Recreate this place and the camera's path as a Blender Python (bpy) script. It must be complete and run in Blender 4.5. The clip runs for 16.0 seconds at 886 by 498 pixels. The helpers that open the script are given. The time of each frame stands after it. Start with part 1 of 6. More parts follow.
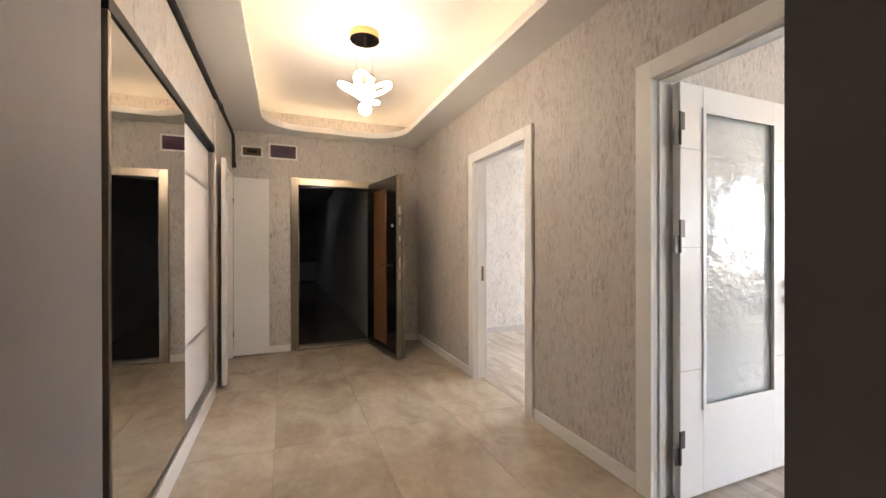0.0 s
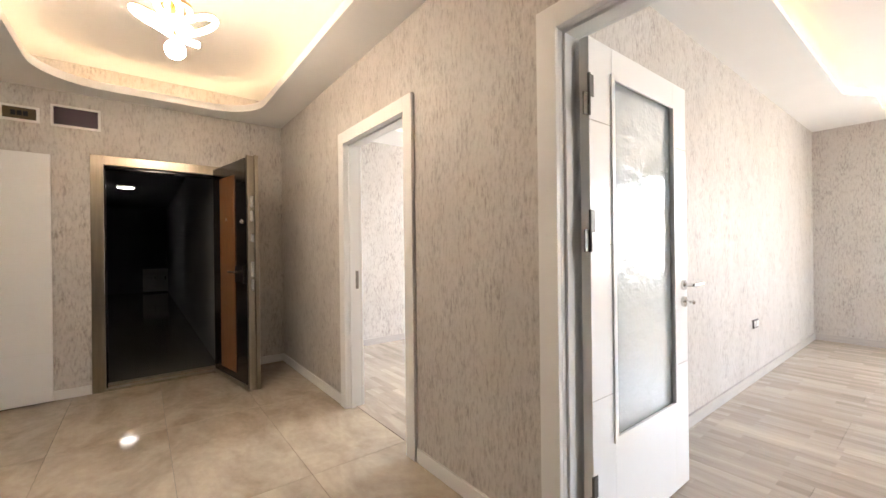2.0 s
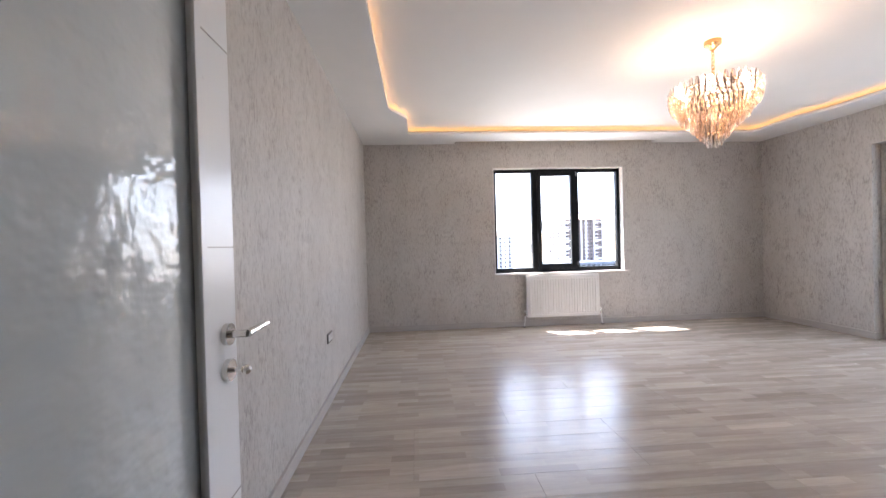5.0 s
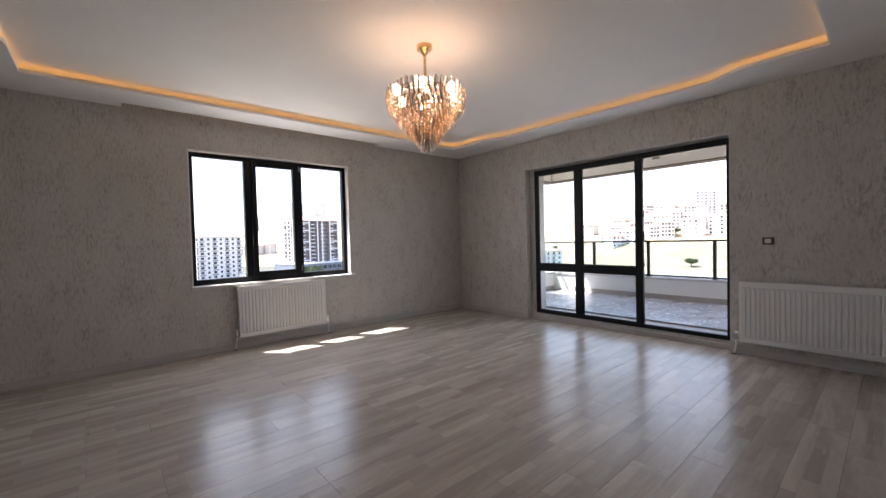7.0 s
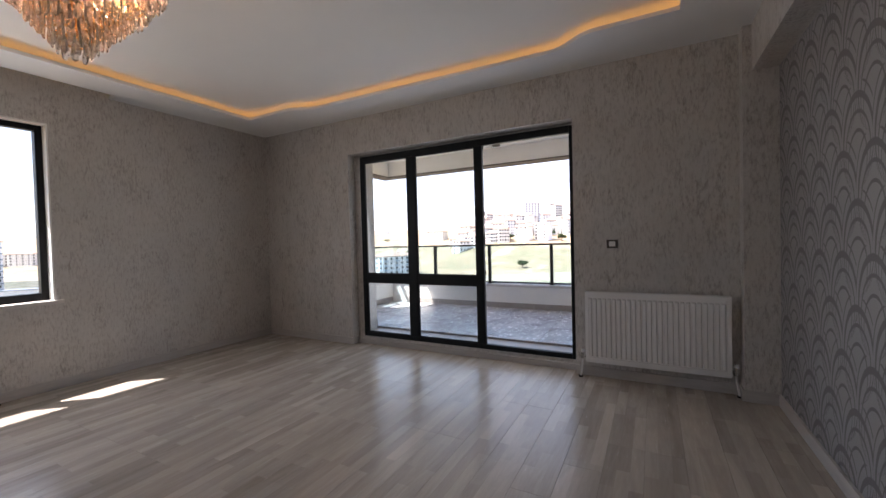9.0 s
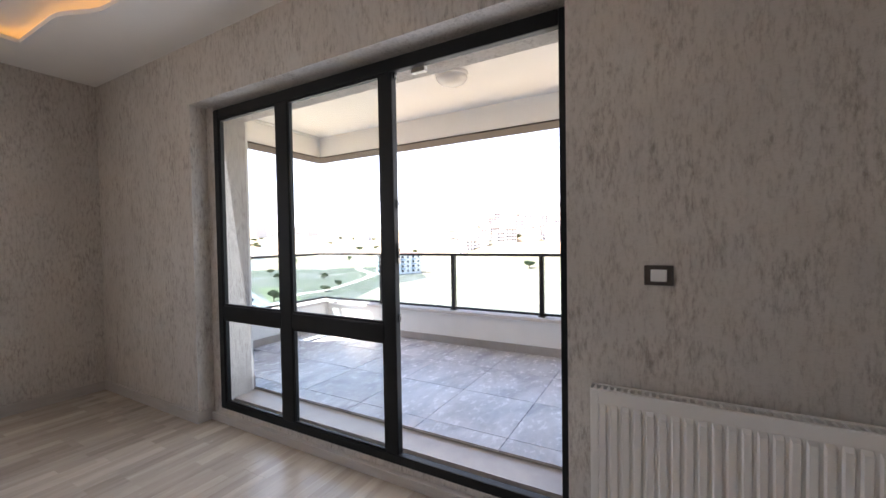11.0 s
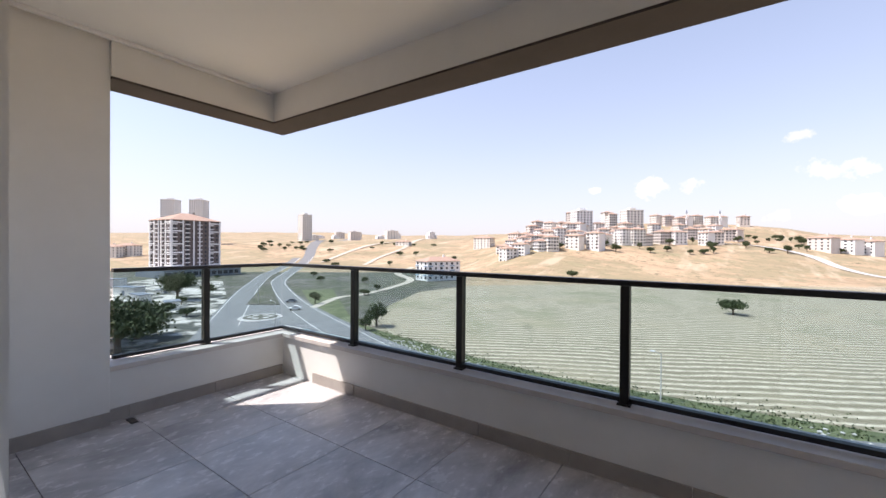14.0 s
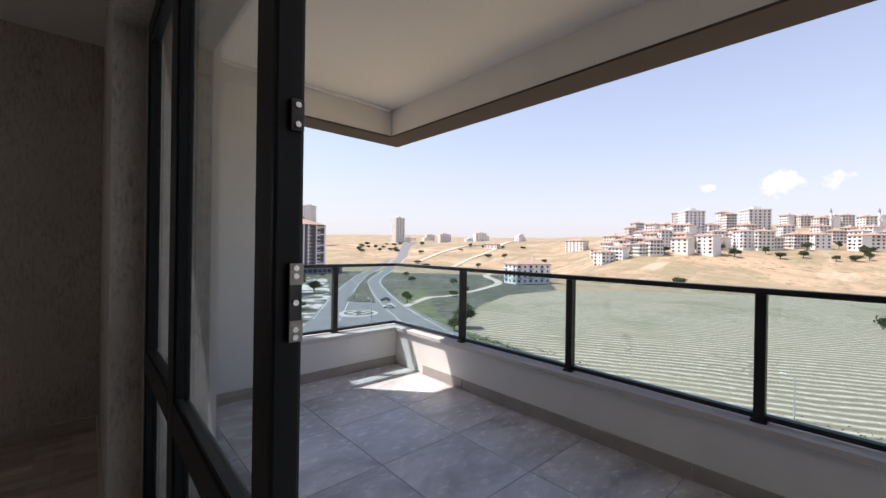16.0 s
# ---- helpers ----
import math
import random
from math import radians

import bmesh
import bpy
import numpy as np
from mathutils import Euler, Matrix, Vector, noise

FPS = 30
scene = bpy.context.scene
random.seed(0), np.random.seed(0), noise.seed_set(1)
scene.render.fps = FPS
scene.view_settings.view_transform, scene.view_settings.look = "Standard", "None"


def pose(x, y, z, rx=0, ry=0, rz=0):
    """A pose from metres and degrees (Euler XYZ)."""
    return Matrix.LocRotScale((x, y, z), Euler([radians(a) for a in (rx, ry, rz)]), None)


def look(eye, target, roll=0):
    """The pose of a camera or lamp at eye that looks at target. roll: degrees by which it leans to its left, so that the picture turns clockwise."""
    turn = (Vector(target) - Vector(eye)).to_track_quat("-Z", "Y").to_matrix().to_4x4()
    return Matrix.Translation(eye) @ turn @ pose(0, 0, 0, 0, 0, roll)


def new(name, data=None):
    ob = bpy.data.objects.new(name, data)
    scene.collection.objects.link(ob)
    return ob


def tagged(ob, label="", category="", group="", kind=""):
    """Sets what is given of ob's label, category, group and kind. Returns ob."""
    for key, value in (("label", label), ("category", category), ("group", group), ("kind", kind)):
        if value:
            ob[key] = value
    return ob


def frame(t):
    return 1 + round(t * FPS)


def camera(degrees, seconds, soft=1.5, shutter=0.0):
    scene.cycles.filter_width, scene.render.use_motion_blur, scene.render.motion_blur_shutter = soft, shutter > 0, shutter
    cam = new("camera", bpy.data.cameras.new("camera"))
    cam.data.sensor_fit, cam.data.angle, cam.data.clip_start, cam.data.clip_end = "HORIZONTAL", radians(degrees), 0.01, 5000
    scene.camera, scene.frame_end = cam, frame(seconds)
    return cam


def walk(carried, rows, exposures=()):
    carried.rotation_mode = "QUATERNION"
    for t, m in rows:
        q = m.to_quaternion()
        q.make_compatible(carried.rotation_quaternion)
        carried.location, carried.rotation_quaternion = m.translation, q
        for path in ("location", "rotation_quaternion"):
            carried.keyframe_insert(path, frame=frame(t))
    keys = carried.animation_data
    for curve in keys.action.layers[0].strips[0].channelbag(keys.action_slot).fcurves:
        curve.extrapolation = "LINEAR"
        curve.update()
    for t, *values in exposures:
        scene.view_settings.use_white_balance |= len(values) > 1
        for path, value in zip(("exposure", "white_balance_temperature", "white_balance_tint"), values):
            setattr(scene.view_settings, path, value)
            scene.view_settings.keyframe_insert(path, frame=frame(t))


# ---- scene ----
cam = camera(96.9, 16.0)
PATH = [
    (0, (0.213, 0.674, 1.232), (0.959, 2.53, 1.228), -0.1),
    (0.5, (0.289, 0.858, 1.227), (1.105, 2.685, 1.227), -0.2),
    (1, (0.354, 0.989, 1.222), (1.295, 2.754, 1.229), -0.2),
    (1.5, (0.449, 1.069, 1.224), (1.528, 2.753, 1.23), -0.5),
    (2, (0.618, 1.159, 1.226), (1.838, 2.743, 1.224), -0.7),
    (2.5, (0.777, 1.247, 1.206), (2.13, 2.721, 1.207), -0.6),
    (3, (0.953, 1.367, 1.228), (2.518, 2.612, 1.228), -1.0),
    (3.5, (1.175, 1.449, 1.217), (2.937, 2.396, 1.206), -1.0),
    (4, (1.421, 1.511, 1.213), (3.321, 2.136, 1.204), -1.3),
    (4.5, (1.656, 1.544, 1.238), (3.64, 1.793, 1.219), -1.4),
    (5, (1.843, 1.543, 1.226), (3.838, 1.409, 1.204), -1.5),
    (7.5, (2.519, 0.95, 1.249), (3.844, -0.547, 1.197), -1.5),
    (8, (2.703, 0.69, 1.248), (3.844, -0.952, 1.2), -1.6),
    (8.5, (2.797, 0.315, 1.225), (3.794, -1.418, 1.18), -1.5),
    (9, (2.861, -0.122, 1.216), (3.805, -1.885, 1.171), -1.5),
    (11.5, (3.266, -2.616, 1.321), (4.273, -4.344, 1.269), -0.4),
    (12, (3.407, -2.985, 1.349), (4.470, -4.678, 1.298), 0),
    (12.5, (3.562, -3.309, 1.342), (4.672, -4.972, 1.304), 0.1),
    (13, (3.648, -3.562, 1.324), (4.771, -5.216, 1.296), 0),
    (13.5, (3.722, -3.718, 1.333), (4.849, -5.370, 1.302), 0),
    (14, (3.814, -3.868, 1.293), (4.962, -5.506, 1.280), 0.4),
    (14.5, (3.901, -3.977, 1.291), (5.049, -5.614, 1.281), 0.4),
    (15, (3.893, -3.974, 1.291), (5.041, -5.611, 1.290), 0.4),
    (15.5, (3.856, -3.854, 1.302), (5.085, -5.431, 1.306), 0.5),
    (16, (3.832, -3.664, 1.295), (5.315, -5.006, 1.289), 0.9),
]
walk(cam, [(t, look(eye, aim, roll)) for t, eye, aim, roll in PATH],
     [(t, stops, 6000 if 2.6 < t < 5.1 else 6300 if 5 < t < 11 else 6500, 13 if t < 4 else 17) for t, stops in ((0.0, 4.72), (1.0, 4.85), (2.5, 5.1), (3.0, 5.2), (3.5, 4.95), (4.2, 4.3), (5.0, 3.55), (7.5, 2.2), (9.2, 2.05), (11.3, 2.75), (12.0, 2.65), (12.5, 2.25), (13.0, 1.55), (13.5, 1.2), (14.0, 0.85), (16.0, 0.75))])

# ---- world and sun ----
SUN_TRAVEL = Vector((-0.47, -0.416, -1.0)).normalized()
world = bpy.data.worlds.new("sky")
scene.world = world
world.use_nodes = True
wn = world.node_tree
sky = wn.nodes.new("ShaderNodeTexSky")
sky.sky_type = "NISHITA"
sky.sun_disc = False
sky.sun_elevation = math.asin(-SUN_TRAVEL.z)
sky.sun_rotation = math.atan2(-SUN_TRAVEL.x, -SUN_TRAVEL.y)
sky.air_density, sky.dust_density, sky.ozone_density = 1.0, 0.8, 1.0
bg = wn.nodes["Background"]
bg.inputs["Strength"].default_value = 0.14
# thin fair-weather clouds low over the horizon
tc = wn.nodes.new("ShaderNodeTexCoord")
cn = wn.nodes.new("ShaderNodeTexNoise")
cn.inputs["Scale"].default_value, cn.inputs["Detail"].default_value, cn.inputs["Roughness"].default_value = 16.0, 7, 0.6
wn.links.new(tc.outputs["Generated"], cn.inputs["Vector"])
sep = wn.nodes.new("ShaderNodeSeparateXYZ")
wn.links.new(tc.outputs["Generated"], sep.inputs[0])


def sky_math(op, a, b=0.0):
    n = wn.nodes.new("ShaderNodeMath")
    n.operation = op
    for i, v in enumerate((a, b)):
        if isinstance(v, (int, float)):
            n.inputs[i].default_value = v
        else:
            wn.links.new(v, n.inputs[i])
    return n.outputs[0]


# cumulus puffs: direction, half width and half height of each
cover = None
for cx_, cy_, cz_, wide_, high_ in ((-0.168, -0.975, 0.149, 0.091, 0.026), (-0.129, -0.969, 0.208, 0.036, 0.014), (0.120, -0.984, 0.131, 0.041, 0.023), (0.051, -0.990, 0.129, 0.034, 0.022), (0.242, -0.961, 0.136, 0.023, 0.011), (-0.093, -0.994, 0.061, 0.026, 0.015), (-0.213, -0.974, 0.080, 0.034, 0.019)):
    across = Vector((-cy_, cx_, 0)).normalized()
    dot = wn.nodes.new("ShaderNodeVectorMath")
    dot.operation = "DOT_PRODUCT"
    dot.inputs[1].default_value = across
    wn.links.new(tc.outputs["Generated"], dot.inputs[0])
    ahead = wn.nodes.new("ShaderNodeVectorMath")
    ahead.operation = "DOT_PRODUCT"
    ahead.inputs[1].default_value = (cx_, cy_, 0)
    wn.links.new(tc.outputs["Generated"], ahead.inputs[0])
    u = sky_math("POWER", sky_math("ABSOLUTE", sky_math("DIVIDE", dot.outputs["Value"], wide_)), 2.0)
    v = sky_math("POWER", sky_math("ABSOLUTE", sky_math("DIVIDE", sky_math("SUBTRACT", sep.outputs["Z"], cz_), high_)), 2.0)
    puff = sky_math("MULTIPLY", sky_math("SUBTRACT", 1.0, sky_math("ADD", u, v)), sky_math("GREATER_THAN", ahead.outputs["Value"], 0.0))
    cover = puff if cover is None else sky_math("MAXIMUM", cover, puff)
cover = sky_math("ADD", sky_math("MAXIMUM", cover, -1.5), sky_math("MULTIPLY", sky_math("SUBTRACT", cn.outputs["Fac"], 0.54), 6.5))
cr = wn.nodes.new("ShaderNodeValToRGB")
cr.color_ramp.elements[0].position, cr.color_ramp.elements[1].position = 0.0, 1.0
cr.color_ramp.elements[1].color = (0.8, 0.8, 0.8, 1)
wn.links.new(cover, cr.inputs["Fac"])
cmix = wn.nodes.new("ShaderNodeMix")
cmix.data_type = "RGBA"
cmix.inputs["B"].default_value = (5.6, 5.2, 4.85, 1)
wn.links.new(cr.outputs["Color"], cmix.inputs["Factor"])
haze = wn.nodes.new("ShaderNodeValToRGB")
for e, (p, v) in zip((haze.color_ramp.elements[0], haze.color_ramp.elements.new(0.2), haze.color_ramp.elements[-1]), ((0.0, 0.88), (0.24, 0.46), (0.75, 0.10))):
    e.position, e.color = p, (v, v, v, 1)
hmix = wn.nodes.new("ShaderNodeMix")
hmix.data_type = "RGBA"
hmix.inputs["B"].default_value = (3.4, 3.35, 3.65, 1)
wn.links.new(sep.outputs["Z"], haze.inputs["Fac"])
wn.links.new(haze.outputs["Color"], hmix.inputs["Factor"])
wn.links.new(sky.outputs["Color"], hmix.inputs["A"])
wn.links.new(hmix.outputs["Result"], cmix.inputs["A"])
wn.links.new(cmix.outputs["Result"], bg.inputs["Color"])

sun = new("sun", bpy.data.lights.new("sun", "SUN"))
sun.data.energy, sun.data.angle, sun.data.color = 4.2, radians(0.55), (1.0, 0.95, 0.87)
sun.matrix_world = look((20, 20, 60), Vector((20, 20, 60)) + SUN_TRAVEL)


def sky_lamp(name, at, aim, wide, high, watts):
    """Stands in for the sky's light in a window opening."""
    ob = new(name, bpy.data.lights.new(name, "AREA"))
    ob.data.shape, ob.data.size, ob.data.size_y, ob.data.energy, ob.data.color = "RECTANGLE", wide, high, watts, (0.93, 0.97, 1.0)
    ob.matrix_world = look(at, aim)


sky_lamp("skylight_window", (7.56, -0.57, 1.55), (5.0, -0.57, 1.3), 1.7, 1.4, 3.4)
sky_lamp("skylight_balcony", (4.8, -4.02, 1.25), (4.8, -2.0, 1.0), 2.4, 2.0, 3.2)
sky_lamp("skylight_next_room", (7.56, 4.0, 1.55), (5.0, 4.0, 1.3), 1.8, 1.4, 8)


# ---- materials ----
class Nodes:
    """A material under construction."""

    def __init__(self, name):
        self.mat = bpy.data.materials.new(name)
        self.mat.use_nodes = True
        self.tree = self.mat.node_tree
        self.bsdf = self.tree.nodes["Principled BSDF"]
        self.out = self.tree.nodes["Material Output"]

    def add(self, kind, **values):
        n = self.tree.nodes.new(kind)
        for k, v in values.items():
            n.inputs[k.replace("_", " ")].default_value = v
        return n

    def link(self, a, b):
        self.tree.links.new(a, b)

    def math(self, op, a, b=0.0):
        n = self.tree.nodes.new("ShaderNodeMath")
        n.operation = op
        for i, v in enumerate((a, b)):
            if isinstance(v, (int, float)):
                n.inputs[i].default_value = v
            else:
                self.link(v, n.inputs[i])
        return n.outputs[0]

    def where(self, scale=(1, 1, 1)):
        g = self.tree.nodes.new("ShaderNodeNewGeometry")
        m = self.add("ShaderNodeMapping", Scale=scale)
        self.link(g.outputs["Position"], m.inputs["Vector"])
        return m.outputs["Vector"]

    def noise(self, scale, detail=4, rough=0.55, stretch=(1, 1, 1)):
        n = self.add("ShaderNodeTexNoise", Scale=scale, Detail=detail, Roughness=rough)
        self.link(self.where(stretch), n.inputs["Vector"])
        return n.outputs["Fac"]

    def ramp(self, fac, stops):
        r = self.tree.nodes.new("ShaderNodeValToRGB")
        el = r.color_ramp.elements
        while len(el) < len(stops):
            el.new(0.5)
        for e, (p, c) in zip(el, stops):
            e.position, e.color = p, (*c, 1) if len(c) == 3 else c
        self.link(fac, r.inputs["Fac"])
        return r.outputs["Color"]

    def mix(self, fac, a, b, blend="MIX"):
        n = self.tree.nodes.new("ShaderNodeMix")
        n.data_type, n.blend_type = "RGBA", blend
        for key, v in (("Factor", fac), ("A", a), ("B", b)):
            if isinstance(v, (int, float)):
                n.inputs[key].default_value = v
            elif isinstance(v, tuple):
                n.inputs[key].default_value = (*v, 1)
            else:
                self.link(v, n.inputs[key])
        return n.outputs["Result"]

    def bump(self, height, strength=0.2, distance=0.01):
        b = self.add("ShaderNodeBump", Strength=strength, Distance=distance)
        self.link(height, b.inputs["Height"])
        self.link(b.outputs["Normal"], self.bsdf.inputs["Normal"])

    def set(self, **values):
        for k, v in values.items():
            sock = self.bsdf.inputs[k.replace("_", " ")]
            if isinstance(v, (int, float)):
                sock.default_value = v
            elif isinstance(v, tuple):
                sock.default_value = (*v, 1)
            else:
                self.link(v, sock)
        return self.mat


def surface(name, light, dark, scale=6.0, rough=0.5, metal=0.0, bump=0.05, grain=60.0, stretch=(1, 1, 1), spread=0.25):
    """Two tones by broad noise, fine grain in bump and roughness."""
    n = Nodes(name)
    broad = n.noise(scale, 4, 0.6, stretch)
    fine = n.noise(grain, 3, 0.6, stretch)
    col = n.ramp(broad, [(0.5 - spread, dark), (0.5 + spread, light)])
    swing = 0.16 if rough > 0.35 else 0.03
    r = n.math("ADD", n.math("MULTIPLY", fine, swing), rough - swing / 2)
    if bump >= 0.05:
        n.bump(fine, bump, 0.002)
    return n.set(Base_Color=col, Roughness=r, Metallic=metal)


def dull(material, level=0.18):
    material.node_tree.nodes["Principled BSDF"].inputs["Specular IOR Level"].default_value = level
    return material


def emitter(name, color, strength):
    n = Nodes(name)
    return n.set(Base_Color=color, Emission_Color=color, Emission_Strength=strength, Roughness=0.4)


def clear_glass(name, tint, gloss_ior=1.45):
    n = Nodes(name)
    tr = n.add("ShaderNodeBsdfTransparent", Color=(*tint, 1))
    gl = n.add("ShaderNodeBsdfGlossy", Roughness=0.01)
    lw = n.add("ShaderNodeLayerWeight", Blend=0.5)
    fr = n.math("ADD", n.math("MULTIPLY", n.math("POWER", lw.outputs["Facing"], 5.0), 0.5), 0.02 * gloss_ior)
    mx = n.tree.nodes.new("ShaderNodeMixShader")
    n.link(fr, mx.inputs[0])
    n.link(tr.outputs[0], mx.inputs[1])
    n.link(gl.outputs[0], mx.inputs[2])
    n.link(mx.outputs[0], n.out.inputs["Surface"])
    return n.mat


def make_wallpaper(name, light, mid, dark, warm):
    """Plaster-look wallpaper: short upright brush strokes that gather in clumps on a cloudy ground."""
    n = Nodes(name)
    cloud = n.noise(2.2, 5, 0.62, (1, 1, 0.75))
    clump = n.noise(9.0, 4, 0.6, (1, 1, 0.5))
    stroke = n.noise(58, 7, 0.80, (1, 1, 0.30))
    weave = n.noise(150, 3, 0.6, (0.35, 0.35, 1.5))
    col = n.ramp(stroke, [(0.36, mid), (0.56, light)])
    col = n.mix(n.ramp(cloud, [(0.36, (0.55, 0.55, 0.55)), (0.62, (0, 0, 0))]), col, mid)
    depth = n.math("ADD", stroke, n.math("MULTIPLY", n.math("SUBTRACT", clump, 0.5), 0.38))
    col = n.mix(n.ramp(depth, [(0.34, (0.85, 0.85, 0.85)), (0.51, (0, 0, 0))]), col, dark)
    col = n.mix(n.ramp(depth, [(0.28, (0.7, 0.7, 0.7)), (0.40, (0, 0, 0))]), col, warm)
    col = n.mix(n.ramp(weave, [(0.34, (0.22, 0.22, 0.22)), (0.5, (0, 0, 0))]), col, dark)
    n.bump(depth, 0.35, 0.004)
    return n.set(Base_Color=col, Roughness=0.55)


WALLPAPER = make_wallpaper("wallpaper", (0.60, 0.57, 0.535), (0.50, 0.468, 0.434), (0.345, 0.312, 0.284), (0.245, 0.212, 0.188))
WHITE = surface("white_paint", (0.80, 0.79, 0.77), (0.76, 0.75, 0.73), 3.0, 0.6, bump=0.03)
CEILING = surface("ceiling_paint", (0.86, 0.85, 0.83), (0.83, 0.82, 0.80), 2.0, 0.75, bump=0.03)
LACQUER = surface("white_lacquer", (0.82, 0.82, 0.81), (0.79, 0.79, 0.78), 2.0, 0.28, bump=0.01)
GLOSS_WHITE = surface("gloss_panel", (0.74, 0.71, 0.70), (0.70, 0.67, 0.66), 1.5, 0.14, bump=0.01)
GREY_PANEL = surface("grey_panel", (0.27, 0.245, 0.24), (0.245, 0.22, 0.215), 1.5, 0.62, bump=0.02)
PLASTER = surface("facade_plaster", (0.82, 0.80, 0.77), (0.77, 0.75, 0.72), 4.0, 0.85, bump=0.25, grain=120)
BEAM_PAINT = surface("brown_soffit_paint", (0.07, 0.055, 0.05), (0.055, 0.044, 0.04), 5.0, 0.8, bump=0.2, grain=80)
COPING = surface("stone_coping", (0.66, 0.61, 0.57), (0.55, 0.50, 0.47), 9.0, 0.55, bump=0.1)
BLACK_PVC = dull(surface("anthracite_frame", (0.010, 0.011, 0.012), (0.007, 0.008, 0.009), 8.0, 0.45, bump=0.06, grain=200))
RAIL_METAL = surface("dark_rail", (0.045, 0.040, 0.037), (0.030, 0.027, 0.025), 8.0, 0.42, metal=0.6, bump=0.03)
CHROME = surface("chrome", (0.72, 0.70, 0.67), (0.62, 0.60, 0.57), 12.0, 0.2, metal=1.0, bump=0.0)
NICKEL = surface("brushed_nickel", (0.27, 0.255, 0.23), (0.20, 0.19, 0.17), 20.0, 0.34, metal=1.0, bump=0.03)
STEEL = surface("brushed_steel", (0.36, 0.315, 0.25), (0.24, 0.21, 0.165), 5.0, 0.3, metal=1.0, bump=0.04, stretch=(6, 6, 0.3))
GOLD = surface("polished_gold", (0.83, 0.55, 0.27), (0.72, 0.45, 0.2), 10.0, 0.2, metal=1.0, bump=0.0)
DARK_GLOSS = surface("black_gloss", (0.014, 0.012, 0.012), (0.009, 0.008, 0.008), 4.0, 0.16, bump=0.0)
DARK_LAMINATE = surface("dark_laminate", (0.05, 0.045, 0.04), (0.035, 0.03, 0.028), 6.0, 0.45, bump=0.05)
BLACK_RUBBER = surface("black_pipe_sleeve", (0.018, 0.017, 0.016), (0.011, 0.011, 0.010), 20.0, 0.75, bump=0.2)
HINGE = surface("dark_nickel", (0.15, 0.145, 0.135), (0.11, 0.105, 0.10), 20.0, 0.42, metal=1.0, bump=0.03)
WALNUT = surface("walnut_panel", (0.27, 0.125, 0.055), (0.14, 0.06, 0.028), 14.0, 0.4, bump=0.08, stretch=(4, 4, 0.25))
PURPLE_COVER = surface("smoked_cover", (0.045, 0.02, 0.045), (0.03, 0.012, 0.03), 4.0, 0.12, bump=0.0)
AMBER_COVER = surface("smoked_amber_cover", (0.12, 0.09, 0.05), (0.08, 0.06, 0.03), 4.0, 0.15, bump=0.0)
RADIATOR = surface("radiator_enamel", (0.80, 0.79, 0.77), (0.77, 0.76, 0.74), 3.0, 0.3, bump=0.01)
SKIRT_GREY = surface("grey_oak_skirting", (0.52, 0.49, 0.46), (0.42, 0.39, 0.37), 10.0, 0.45, bump=0.08, stretch=(0.4, 0.4, 3))
SOCKET_DARK = surface("taupe_plastic", (0.085, 0.07, 0.062), (0.07, 0.058, 0.05), 10.0, 0.4, bump=0.0)
SKIRT_TILE = surface("skirting_tile", (0.40, 0.36, 0.33), (0.31, 0.28, 0.26), 7.0, 0.4, bump=0.05)
JOINT = surface("grout", (0.30, 0.27, 0.24), (0.24, 0.22, 0.20), 30.0, 0.9, bump=0.2)
MIRROR = Nodes("mirror").set(Base_Color=(0.66, 0.645, 0.62), Metallic=1.0, Roughness=0.015)
PANE = clear_glass("window_glass", (0.93, 0.95, 0.95))
RAIL_GLASS = clear_glass("tinted_rail_glass", (0.77, 0.86, 0.885), 1.5)
PINK_COVE = emitter("cove_strip_warm", (1.0, 0.71, 0.42), 0.55)
ORANGE_COVE = emitter("cove_strip_amber", (1.0, 0.50, 0.14), 0.8)
LED_WHITE = emitter("led_tube", (1.0, 0.84, 0.66), 3.1)
BULB = emitter("chandelier_bulb", (1.0, 0.70, 0.46), 8.0)


